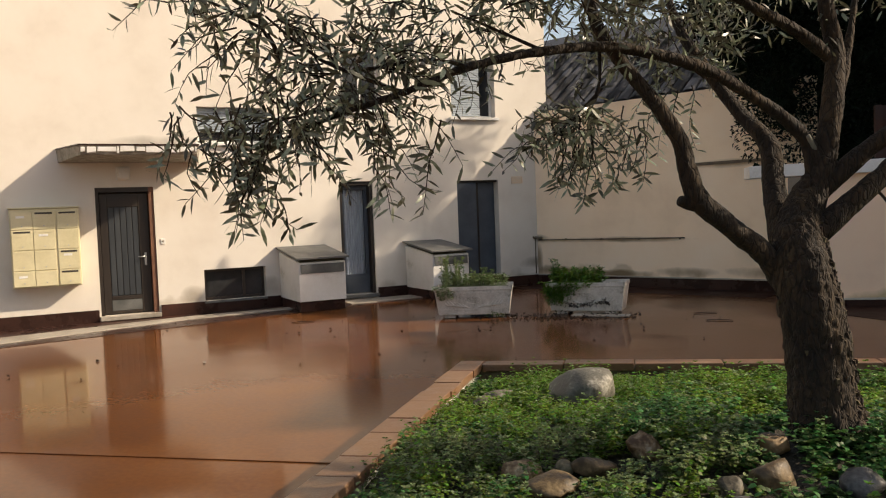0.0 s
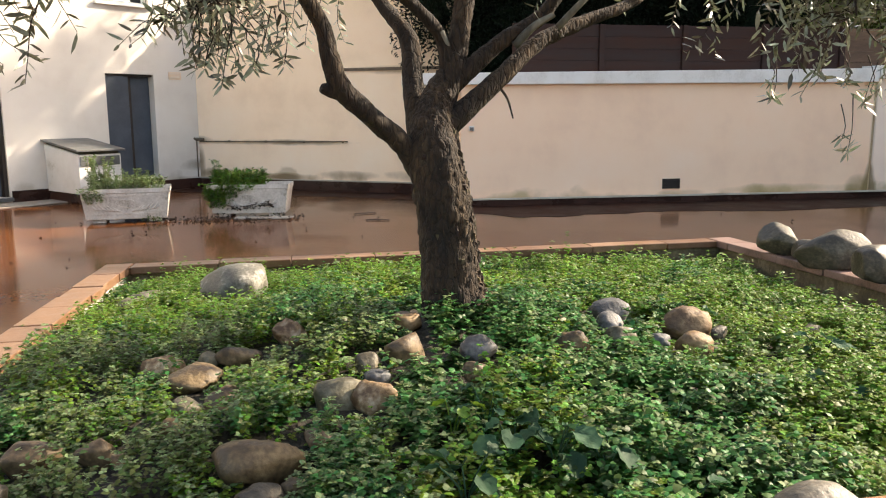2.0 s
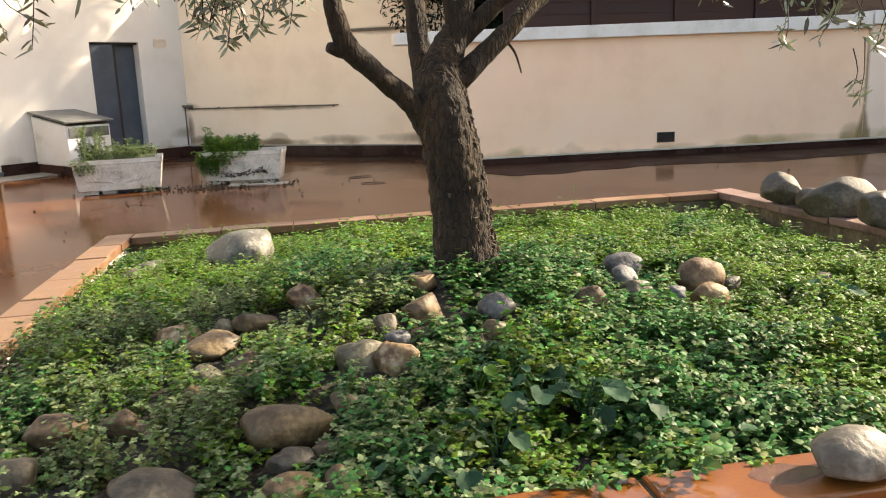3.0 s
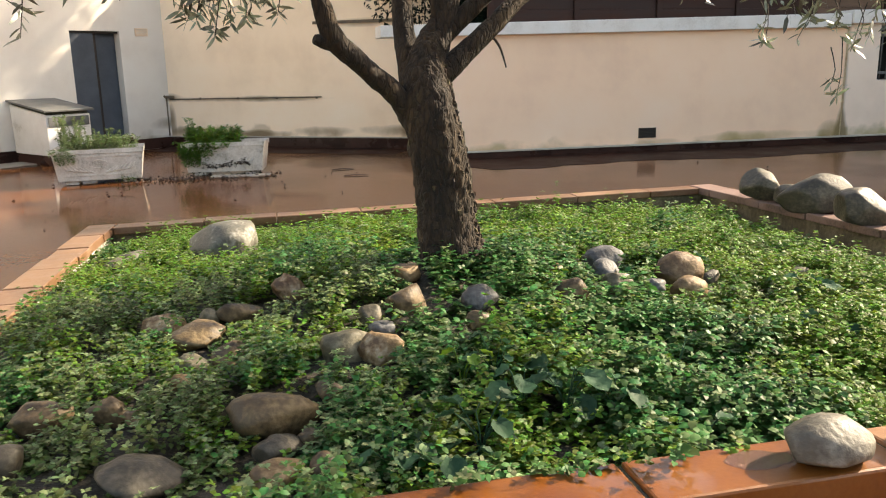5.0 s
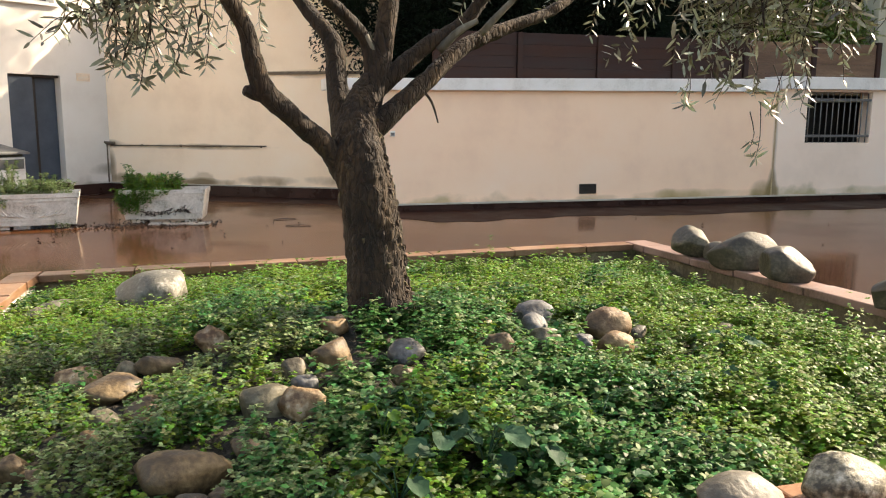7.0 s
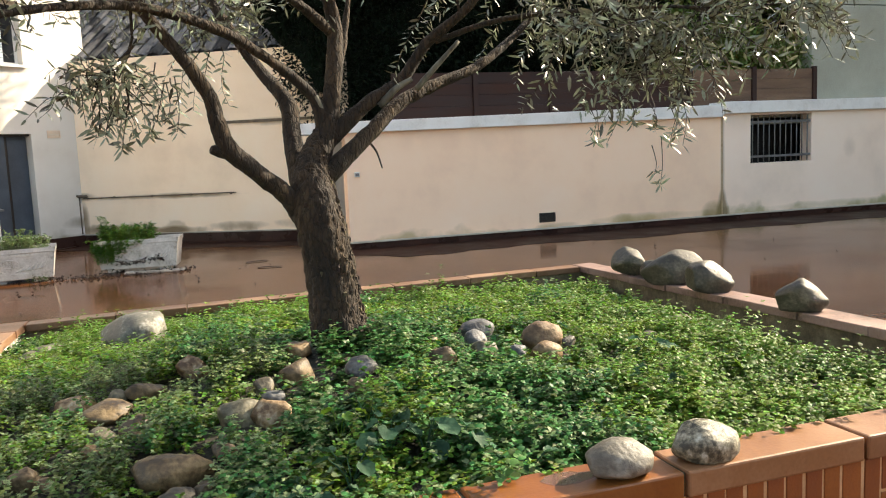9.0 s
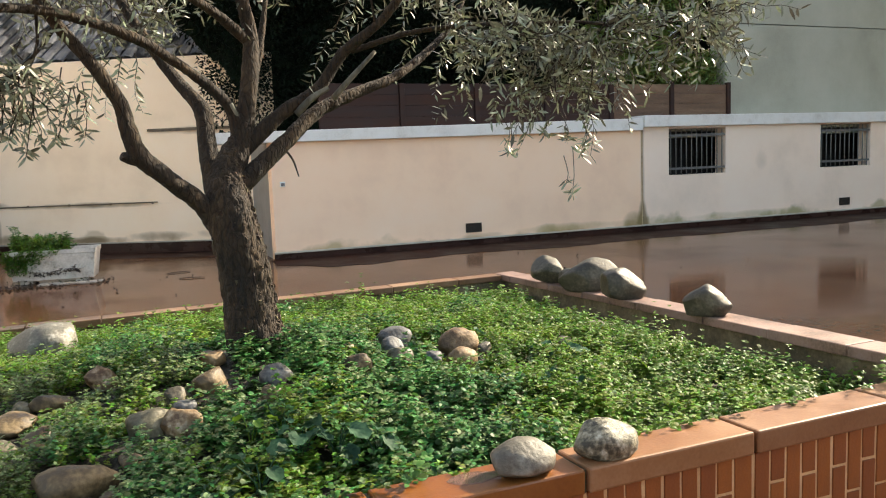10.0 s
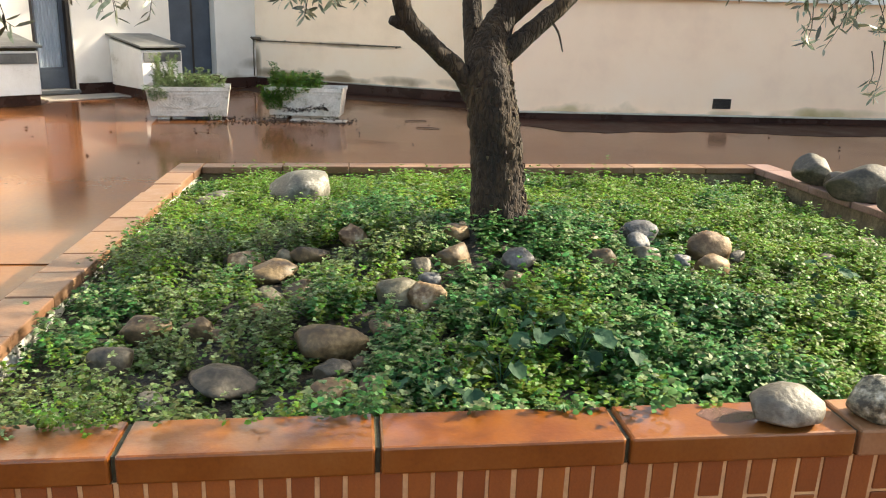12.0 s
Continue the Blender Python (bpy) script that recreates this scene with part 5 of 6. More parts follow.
# upper crown: boughs added above the view to shade the bed and left sprays
for c, n in (((2.9, 2.3, 2.48), 40), ((2.4, 2.15, 2.62), 34), ((3.0, 1.9, 2.42), 30), ((1.8, 2.4, 2.8), 34), ((2.6, 3.0, 2.85), 30), ((1.2, 2.6, 2.9), 80), ((0.3, 2.5, 2.62), 60), ((0.8, 2.55, 3.1), 60), ((3.2, 2.8, 2.6), 26), ((0.4, 2.8, 2.95), 90), ((-0.5, 2.7, 2.6), 45)):
    bough((0.95 + 0.55 * (c[0] - 0.95), 3.3 + 0.5 * (c[1] - 3.3), 2.45), c, (0.36, 0.34, 0.16), n, 0.05, (0.16, 0.3))
part("twig_work", merge(*[tube(t, 5, 0, 2) for t in twigs]), BARK, tree, "thin drooping twigs")
ll = np.concatenate(ll)
crown = new("crown", lance_leaves("crown", np.concatenate(lb), np.concatenate(lw), np.concatenate(lu), ll, ll * 0.21 * rng.uniform(0.8, 1.25, len(ll)), OLIVE, 0.12, 0.06))
crown.parent = tree
tagged(crown, "narrow grey-green leaves in hanging sprays", kind="stuff")

# ---------------------------------------------------------------- things on the house front


def at_west(x, y=0.0, z=0.0, turn=0.0):
    return WEST @ pose(x, y, z, 0, 0, turn)


# entrance door under the canopy
door = thing("door_1", at_west(0, 0, 0.09), "closed dark brown panelled entrance door", "door", kind="structure")
part("door_jamb", box(0.80, 0.878, 0.02, 0.22, 0.0, 2.048, 0.004), JAMB, door, "red-brown wooden jamb")
part("door_jamb", box(0.002, 0.05, 0.02, 0.22, 0.0, 2.048, 0.004), DOOR_DARK, door)
part("door_head", box(0.052, 0.798, 0.02, 0.22, 1.97, 2.048, 0.004), DOOR_DARK, door)
leaf = part("door_leaf", box(0.054, 0.796, 0.12, 0.165, 0.012, 1.965, 0.003), DOOR_DARK, door)
for x0, x1, z0, z1 in ((0.06, 0.17, 0.02, 1.95), (0.64, 0.79, 0.02, 1.95), (0.172, 0.638, 1.74, 1.95), (0.172, 0.638, 0.02, 0.06), (0.172, 0.638, 0.24, 0.30)):
    part("rail", box(x0, x1, 0.098, 0.1195, z0, z1, 0.005), DOOR_DARK, leaf)
for k in range(5):
    x = 0.18 + k * 0.091
    part("board", box(x, x + 0.083, 0.106, 0.1195, 0.305, 1.735, 0.008), DOOR_SLATE, leaf)
part("kick_plate", box(0.176, 0.634, 0.106, 0.1195, 0.065, 0.235, 0.003), LID, leaf, "dull metal kick plate")
part("handle_plate", box(0.70, 0.735, 0.088, 0.0975, 0.78, 0.99, 0.004), CHROME, leaf, "metal handle plate")
part("door_handle", merge(rod((0.717, 0.095, 0.92), (0.717, 0.05, 0.92), 0.009), rod((0.717, 0.05, 0.92), (0.60, 0.05, 0.92), 0.009)), CHROME, leaf, "metal lever handle", True)
part("door_sill", box(-0.02, 0.90, -0.09, 0.12, -0.07, -0.002, 0.006), WALKWAY, door, "pale cement door sill")

# canopy: a slab with slanted ends and a flaking edge
canopy = thing("door_canopy", at_west(0, 0, 2.56), "weathered cement door canopy with flaking white edge", "canopy")
part("slab", hull(((-0.50, -0.002, -0.03), (-0.22, -1.05, 0.015), (1.42, -1.05, 0.015), (1.62, -0.002, -0.03),
                   (-0.52, -0.002, 0.17), (-0.24, -1.08, 0.15), (1.44, -1.08, 0.15), (1.64, -0.002, 0.17)), 0.008), CANOPY, canopy)
pick = random.Random(3)
x = -0.22
while x < 1.40:
    w = min(pick.choice((0.03, 0.06, 0.05, 0.12, 0.2, 0.26)), 1.41 - x)
    lo, hi = pick.uniform(0.03, 0.07), pick.uniform(0.125, 0.142)
    part("paint_flake", hull(((x, -1.088, lo), (x + w, -1.088, lo + pick.uniform(-0.01, 0.02)), (x + w, -1.06, lo), (x, -1.06, lo),
                              (x + pick.uniform(0, 0.012), -1.093, hi), (x + w - pick.uniform(0, 0.015), -1.093, hi), (x + w, -1.07, hi), (x, -1.07, hi))), WHITE_PAINT, canopy, "flaking white paint")
    x += w + pick.uniform(0.006, 0.035)
part("roofing", hull(((-0.53, -0.002, 0.171), (-0.25, -1.10, 0.151), (1.45, -1.10, 0.151), (1.65, -0.002, 0.171),
                      (-0.53, -0.002, 0.192), (-0.25, -1.10, 0.170), (1.45, -1.10, 0.170), (1.65, -0.002, 0.192))), BITUMEN, canopy, "dark roofing felt on top")

lamp = thing("wall_lamp", at_west(0.43, 0, 2.25), "small pale bulkhead lamp over the door", "lamp")
part("back_plate", box(-0.11, 0.11, -0.02, -0.002, 0.0, 0.22, 0.008), WHITE_PAINT, lamp)
part("cover", box(-0.095, 0.095, -0.11, -0.021, 0.012, 0.205, 0.03), WHITE_PAINT, lamp, "yellowed cover", True)
bell = thing("door_bell", at_west(0.99, 0, 1.20), "small white bell push beside the door", "door bell")
part("plate", box(-0.035, 0.035, -0.015, -0.001, 0.0, 0.09, 0.004), WHITE_PAINT, bell)
part("button", box(-0.014, 0.014, -0.021, -0.0155, 0.03, 0.058, 0.003), CANOPY, bell)

# letter boxes
mail = thing("letter_boxes", at_west(-1.21, 0, 0.64), "beige metal letter box unit of twelve boxes", "letter boxes")
part("housing", box(0, 0.95, -0.27, -0.002, 0, 1.19, 0.012), MAILBOX, mail)
part("top_cover", box(-0.012, 0.962, -0.29, -0.002, 1.192, 1.212, 0.004), MAILBOX, mail)
COLS = ((0.02, 0.305), (0.315, 0.61), (0.64, 0.93))
ROWS_Z = ((0.02, 0.25), (0.26, 0.56), (0.57, 0.87), (0.88, 1.15))
for c, (a, b) in enumerate(COLS):
    for r, (z0, z1) in enumerate(ROWS_Z):
        flap = part("box_door", box(a, b, -0.285, -0.2715, z0, z1, 0.004), MAILBOX, mail)
        part("slot", box(a + 0.03, b - 0.03, -0.2885, -0.2855, z1 - 0.045, z1 - 0.018), SLOT if (c, r) in ((1, 3), (2, 3), (0, 2), (2, 1), (2, 0)) else MAILBOX, flap)
        part("name_plate", box(a + 0.07, b - 0.10, -0.2875, -0.2855, z1 - 0.10, z1 - 0.065), WHITE_PAINT if (c + r) % 3 == 0 else MAILBOX, flap)
        part("lock", rod(((a + b) / 2, -0.285, z0 + 0.05), ((a + b) / 2, -0.292, z0 + 0.05), 0.01), CHROME, flap)

# basement window
win = thing("window_1", at_west(1.62, 0, 0.20), "low dark basement window with a grey sill", "window", kind="structure")
part("window_frame", panel_wall(0.002, 1.038, 0.002, 0.528, 0.05, [(0.05, 0.66, 0.05, 0.48), (0.71, 0.99, 0.05, 0.48)]), DOOR_DARK, win).matrix_basis = pose(0, 0.14, 0)
part("pane", box(0.05, 0.66, 0.155, 0.162, 0.05, 0.48), GLASS_DARK, win)
part("pane", box(0.71, 0.99, 0.155, 0.162, 0.05, 0.48), GLASS_DARK, win)
part("window_sill", box(-0.01, 1.05, -0.04, 0.138, -0.035, -0.002, 0.004), IRON, win, "grey sill")


def glazed_door():
    d = thing("door_2", at_west(4.07, 0, 0.10), "slate blue glazed door with a pale curtain", "door", kind="structure")
    for x0, x1 in ((0.002, 0.06), (0.588, 0.648)):
        part("door_jamb", box(x0, x1, 0.04, 0.26, 0.0, 2.068, 0.004), DOOR_DARK, d)
    part("door_head", box(0.061, 0.587, 0.04, 0.26, 2.0, 2.068, 0.004), DOOR_DARK, d)
    lf = part("door_leaf", panel_wall(0.063, 0.585, 0.012, 1.995, 0.045, [(0.13, 0.52, 0.36, 1.92)]), DOOR_BLUE, d)
    lf.matrix_basis = pose(0, 0.16, 0)
    part("pane", box(0.131, 0.519, 0.018, 0.024, 0.361, 1.919), CLEAR, lf).visible_shadow = False
    folds = bmesh.new()
    bmesh.ops.create_grid(folds, x_segments=60, y_segments=2, size=0.5)
    for v in folds.verts:
        x = v.co.x
        v.co = (0.325 + x * 0.42, 0.075 + 0.011 * math.sin(x * 58) + 0.004 * math.sin(x * 23 + 1), 1.15 + v.co.y * 1.62)
    part("curtain", folds, CURTAIN, lf, "pale gathered curtain", True)
    part("panel", box(0.14, 0.51, -0.008, -0.0005, 0.06, 0.31, 0.004), DOOR_BLUE, lf)
    part("door_sill", box(-0.02, 0.67, -0.10, 0.155, -0.06, -0.002, 0.006), LID, d, "grey stone sill")
    return d


CLEAR = bpy.data.materials.new("clear_glass")
CLEAR.use_nodes = True
_b = CLEAR.node_tree.nodes["Principled BSDF"]
_b.inputs["Transmission Weight"].default_value = 1.0
_b.inputs["Roughness"].default_value = 0.02
_b.inputs["IOR"].default_value = 1.45
_b.inputs["Base Color"].default_value = (0.92, 0.95, 0.97, 1)
glazed_door()

door = thing("door_3", at_west(6.48, 0, 0.26), "slate blue double door, one leaf set back", "door", kind="structure")
part("door_head", box(0.002, 0.928, 0.05, 0.25, 1.85, 1.888, 0.004), DOOR_DARK, door)
part("door_leaf", box(0.004, 0.45, 0.05, 0.095, 0.01, 1.848, 0.004), DOOR_BLUE, door, "flat slate blue leaf")
part("door_leaf", box(0.56, 0.924, 0.17, 0.215, 0.01, 1.848, 0.004), DOOR_BLUE, door, "slate blue leaf set back")
part("door_stile", box(0.455, 0.555, 0.16, 0.25, 0.01, 1.848, 0.004), DOOR_DARK, door, "dark stile between the leaves")
part("door_sill", box(-0.02, 0.95, -0.06, 0.16, -0.05, -0.002, 0.006), BITUMEN, door)


def upper_window(name, w, mode):
    x0, x1, z0, z1 = w
    W, H = x1 - x0, z1 - z0
    ob = thing(name, at_west(x0, 0, z0), {"shutter": "upper window with grey-white roller shutter half down", "dark": "upper window with dark glass",
                                          "low": "wide low upper window with a grey blind"}[mode], "window", kind="structure")
    part("window_frame", panel_wall(0.002, W - 0.002, 0.002, H - 0.002, 0.05, [(0.05, W / 2 - 0.025, 0.05, H - 0.05), (W / 2 + 0.025, W - 0.05, 0.05, H - 0.05)]), WHITE_PAINT, ob).matrix_basis = pose(0, 0.16, 0)
    for a, b in ((0.05, W / 2 - 0.025), (W / 2 + 0.025, W - 0.05)):
        part("pane", box(a, b, 0.175, 0.182, 0.05, H - 0.05), GLASS_DARK, ob)
    part("window_sill", box(-0.05, W + 0.05, -0.07, 0.155, -0.055, -0.003, 0.005), WHITE_PAINT, ob, "white painted sill")
    if mode != "dark":
        bottom = 0.02 if mode == "shutter" else 0.18
        span = W * 0.70 if mode == "shutter" else W - 0.02
        k = 0
        z = H - 0.01
        while z - 0.045 > bottom:
            part("slat", box(0.01, span, 0.10, 0.118, z - 0.042, z - 0.003, 0.004), SHUTTER, ob)
            z -= 0.045
    return ob


upper_window("window_2", WINDOWS[1], "low")
upper_window("window_3", WINDOWS[2], "dark")
upper_window("window_4", WINDOWS[3], "shutter")


def hood(x0, w, z_back, z_front, label):
    """A rendered shaft head that leans on the wall, with a sloping sheet lid."""
    ob = thing("shaft_hood", at_west(x0, 0, 0), label, "shaft hood", "shaft hoods by the wall")
    p = 1.18
    part("base", box(0.02, w - 0.02, -p + 0.03, -0.035, 0.004, 0.165), BITUMEN, ob, "dark waterproof base")
    part("body", hull(((0, -p, 0.166), (w, -p, 0.166), (w, -0.035, 0.166), (0, -0.035, 0.166),
                       (0, -p, z_front - 0.06), (w, -p, z_front - 0.06), (w, -0.002, z_back - 0.05), (0, -0.002, z_back - 0.05)), 0.012), HOOD, ob, "stained white render")
    part("shadow_gap", hull(((0.03, -p + 0.02, z_front - 0.061), (w - 0.03, -p + 0.02, z_front - 0.061), (w - 0.03, -0.03, z_back - 0.052), (0.03, -0.03, z_back - 0.052),
                             (0.03, -p + 0.02, z_front - 0.012), (w - 0.03, -p + 0.02, z_front - 0.012), (w - 0.03, -0.03, z_back - 0.012), (0.03, -0.03, z_back - 0.012))), GROUT, ob)
    part("lid", hull(((-0.05, -p - 0.07, z_front - 0.012), (w + 0.05, -p - 0.07, z_front - 0.012), (w + 0.05, -0.004, z_back), (-0.05, -0.004, z_back),
                      (-0.05, -p - 0.07, z_front + 0.02), (w + 0.05, -p - 0.07, z_front + 0.02), (w + 0.05, -0.004, z_back + 0.03), (-0.05, -0.004, z_back + 0.03)), 0.005), LID, ob, "sloping grey sheet lid")
    part("board", box(0.03, w - 0.03, -p - 0.018, -p - 0.002, z_front - 0.24, z_front - 0.09, 0.003), LID, ob, "grey vent board under the lid")
    return ob


hood(2.90, 0.80, 1.02, 0.87, "white rendered shaft hood with grey lid beside a glazed door")
hood(5.32, 0.72, 1.00, 0.86, "white rendered shaft hood with grey lid beside a double door")

# recess wall fittings
pipe = thing("water_pipe", RECESS, "thin rusty pipe along the back wall with a stopcock", "pipe")
part("run", rod((0.05, -0.03, 0.905), (3.2, -0.03, 0.925), 0.011), PIPE, pipe, "", True)
part("riser", rod((-0.02, -0.05, 0.22), (-0.02, -0.05, 0.95), 0.014), PIPE, pipe, "", True)
part("stopcock", merge(rod((-0.16, -0.05, 0.955), (0.14, -0.05, 0.945), 0.03, 10), rod((-0.02, -0.05, 0.93), (-0.02, -0.12, 0.97), 0.02, 8)), PIPE, pipe, "corroded stopcock", True)
for e in (0.7, 1.5, 2.3, 3.1):
    part("bracket", box(e - 0.01, e + 0.01, -0.045, -0.001, 0.895, 0.935, 0.002), PIPE, pipe)
vent = thing("wall_vent", at_west(7.72, 0, 2.07), "small plaster-coloured vent grille", "vent")
part("frame", panel_wall(0, 0.26, 0, 0.14, 0.012, [(0.02, 0.24, 0.02, 0.12)]), PLASTER, vent).matrix_basis = pose(0, -0.0135, 0)
for k in range(4):
    part("slat", box(0.02, 0.24, -0.011, -0.002, 0.026 + k * 0.024, 0.040 + k * 0.024), PLASTER, vent)

# garden wall fittings


def floor_vent(x, z):
    ob = thing("vent_grille", NORTH @ pose(x, -0.012 if x > 7 else 0, z), "small dark vent grille low in the wall", "vent", "vent grilles")
    part("frame", panel_wall(0, 0.30, 0, 0.16, 0.016, [(0.02, 0.28, 0.02, 0.14)]), DOOR_DARK, ob).matrix_basis = pose(0, -0.018, 0)
    part("backing", box(0.018, 0.282, -0.006, -0.002, 0.018, 0.142), DARK, ob)
    for k in range(5):
        part("slat", box(0.02, 0.28, -0.016, -0.0065, 0.03 + k * 0.022, 0.040 + k * 0.022), DOOR_DARK, ob)


floor_vent(3.31, 0.22)
floor_vent(12.12, 0.22)
socket = thing("wall_socket", NORTH @ pose(0.16, 0, 1.16), "small white weatherproof socket on the wall", "socket")
part("housing", box(-0.04, 0.04, -0.04, -0.001, 0, 0.08, 0.008), WHITE_PAINT, socket)
part("lid", box(-0.03, 0.03, -0.047, -0.0405, 0.012, 0.06, 0.003), IRON, socket)

for k, (x0, x1, z0, z1) in enumerate(WALL_WINDOWS):
    W, H = x1 - x0, z1 - z0
    g = thing("window_grille", NORTH @ pose(x0, 0.02, z0), "grey iron bars in an unglazed wall opening", "window bars", "barred openings")
    for z in (0.10, H - 0.16):
        part("rail", box(0.0, W, -0.012, 0.012, z, z + 0.045, 0.003), IRON, g)
    n = 11
    for i in range(n):
        x = 0.07 + (W - 0.14) * i / (n - 1)
        part("bar", rod((x, 0, 0.004), (x, 0, H - 0.02), 0.011, 8), IRON, g, "", True)

# rain stains down the garden wall: a downpipe joint
setting("wall_joint", box(7.0, 7.018, -0.014, 0.0, 0.10, 1.91, 0.003), STAIN, NORTH @ pose(0.008, 0, 0), "dark stained joint between wall sections")

# ---------------------------------------------------------------- planting troughs
rng = np.random.default_rng(21)


def trough(m, w, d, h, label):
    ob = thing("planting_trough", m, label, "planting trough", "troughs on the terrace")
    o = 0.055
    outer = ((0, 0, 0.05), (w, 0, 0.05), (w, d, 0.05), (0, d, 0.05), (-o, -o, h), (w + o, -o, h), (w + o, d + o, h), (-o, d + o, h))
    bm = hull(outer)
    top = [f for f in bm.faces if f.calc_center_median().z > h - 0.01][0]
    r = bmesh.ops.inset_region(bm, faces=[top], thickness=0.05)
    bmesh.ops.translate(bm, verts=top.verts, vec=(0, 0, -0.07))
    bmesh.ops.bevel(bm, geom=[e for e in bm.edges if e.calc_length() > 0.2], offset=0.008, segments=1, affect="EDGES")
    part("body", bm, TROUGH, ob)
    part("foot", box(0.08, 0.24, 0.04, d - 0.04, 0.002, 0.049, 0.004), TROUGH, ob)
    part("foot", box(w - 0.24, w - 0.08, 0.04, d - 0.04, 0.002, 0.049, 0.004), TROUGH, ob)
    for a, b, z0, z1 in ((0.10, w - 0.10, 0.115, 0.13), (0.10, w - 0.10, h - 0.11, h - 0.095)):
        part("moulding", hull(tuple((x, -o * (z - 0.05) / (h - 0.05) - dy, z) for z in (z0, z1) for x, dy in ((a, 0.008), (b, 0.008), (b, -0.004), (a, -0.004)))), TROUGH, ob)
    part("soil", box(0.02, w - 0.02, 0.02, d - 0.02, h - 0.10, h - 0.05), SOIL, ob)
    # moulded fan of leaves and upright end mouldings on the long face
    def on_face(x, z, proud):
        return (x, -o * (z - 0.05) / (h - 0.05) - proud, z)
    for a in (0.075, w - 0.095):
        part("moulding", hull(tuple(on_face(x, z, q) for z in (0.115, h - 0.095) for x, q in ((a, 0.009), (a + 0.02, 0.009), (a + 0.02, -0.004), (a, -0.004)))), TROUGH, ob)
    for side in (-1, 1):
        for k in range(6):
            x = w / 2 + side * (0.07 + 0.055 * k)
            z = 0.155 + 0.006 * k
            part("relief_leaf", tube([(*on_face(x, z, 0.0), 0.006), (*on_face(x + side * 0.05, z + 0.02, 0.003), 0.013), (*on_face(x + side * 0.10, z + 0.065 + 0.006 * k, 0.0), 0.004)], 6, 0, 3), TROUGH, ob, "", True)
    part("relief_ring", tube([(*on_face(w / 2 + 0.11 * math.cos(a), 0.265 + 0.055 * math.sin(a), 0.0), 0.006) for a in [0.6283 * k for k in range(11)]], 6, 0, 2), TROUGH, ob, "", True)
    return ob


B1 = pose(-2.60, 11.18, 0.002, 0, 0, 7)
B2 = pose(-1.03, 11.62, 0.002, 0, 0, -7)
trough(B1, 1.02, 0.50, 0.47, "white moulded concrete trough with straggly plants")
trough(B2, 1.02, 0.44, 0.47, "mossy white concrete trough with overhanging plants")


def plant(m, sprigs, leaf, label, mats, name="trough_plant"):
    """A leafy plant of thin sprigs; each sprig goes from a root to a tip and is set with small leaves."""
    ob = thing(name, m, label, "plant", "plants in the troughs")
    stems, data = [], ([], [], [], [])
    for p, q in sprigs:
        p, q = np.array(p, float), np.array(q, float)
        mid = (p + q) / 2 + [0, 0, 0.25 * abs(p[2] - q[2]) + 0.02]
        stems.append(tube([(*p, 0.003), (*mid, 0.0024), (*q, 0.0012)], 4, 0, 2))
        n = max(8, int(np.linalg.norm(q - p) / leaf * 3.2))
        t = np.sort(rng.random(n)) ** 0.7
        base = (1 - t)[:, None] ** 2 * p + (2 * t * (1 - t))[:, None] * mid + t[:, None] ** 2 * q
        a = np.arange(n) * 2.4 + rng.uniform(0, 6)
        way = np.stack((np.cos(a), np.sin(a), rng.normal(size=n) * 0.35 + 0.35), axis=1)
        for keep, values in zip(data, (base, way, rng.normal(size=(n, 3)) * 0.4 + [0, 0, 1], leaf * rng.uniform(0.6, 1.25, n))):
            keep.append(values)
    part("stalk_work", merge(*stems), mats[0], ob)
    b, w, u, size = (np.concatenate(v) for v in data)
    pick = rng.random(len(b)) < 0.7
    for mat, k in zip(mats, (pick, ~pick)):
        fo = new("foliage", leaves("foliage", b[k], w[k], u[k], size[k], size[k] * 0.45, mat, 0.15, 0.15))
        fo.parent = ob
        fo["kind"] = "stuff"


def upright(count, x0, x1, low, high, lean=0.05):
    out = []
    for _ in range(count):
        x, y = rng.uniform(x0, x1), rng.uniform(0.0, 0.34)
        out.append(((x, y, 0.40), (x + rng.normal() * lean, y + rng.normal() * lean - 0.02, rng.uniform(low, high))))
    return out


def hanging(count, x0, x1, low, high):
    out = []
    for _ in range(count):
        x = rng.uniform(x0, x1)
        out.append(((x, 0.03, 0.45), (x + rng.normal() * 0.04, -0.07 + rng.normal() * 0.025, rng.uniform(low, high))))
    return out


plant(B1, upright(170, 0.05, 0.98, 0.50, 0.64) + upright(40, 0.06, 0.36, 0.60, 0.92, 0.08) + upright(14, 0.50, 0.80, 0.60, 0.74) + hanging(60, -0.03, 0.22, 0.26, 0.46),
      0.034, "straggly green herbs in the concrete trough", (PALE_WEED, OLD_WEED))
plant(B2, upright(240, 0.0, 0.72, 0.50, 0.68) + hanging(150, -0.05, 0.22, 0.12, 0.46) + hanging(80, 0.15, 0.38, 0.26, 0.46) + hanging(30, -0.10, 0.0, 0.25, 0.46) + hanging(50, 0.3, 0.6, 0.36, 0.47) + upright(6, 0.05, 0.15, 0.62, 0.80),
      0.038, "green plants spilling over the mossy trough", (WEED, DEEP_WEED))
def withered(count, spots, spread):
    """Short matted sprigs clinging to the face of the trough round each (x, z)."""
    out = []
    for x0, z0 in spots:
        for _ in range(count):
            x, z = x0 + rng.normal() * spread, z0 + abs(rng.normal()) * spread * 0.5
            y = -0.055 * (z - 0.05) / 0.42 - 0.008
            out.append(((x, y, z), (x + rng.normal() * 0.03, y - rng.uniform(0.005, 0.03), z + rng.uniform(-0.03, 0.045))))
    return out


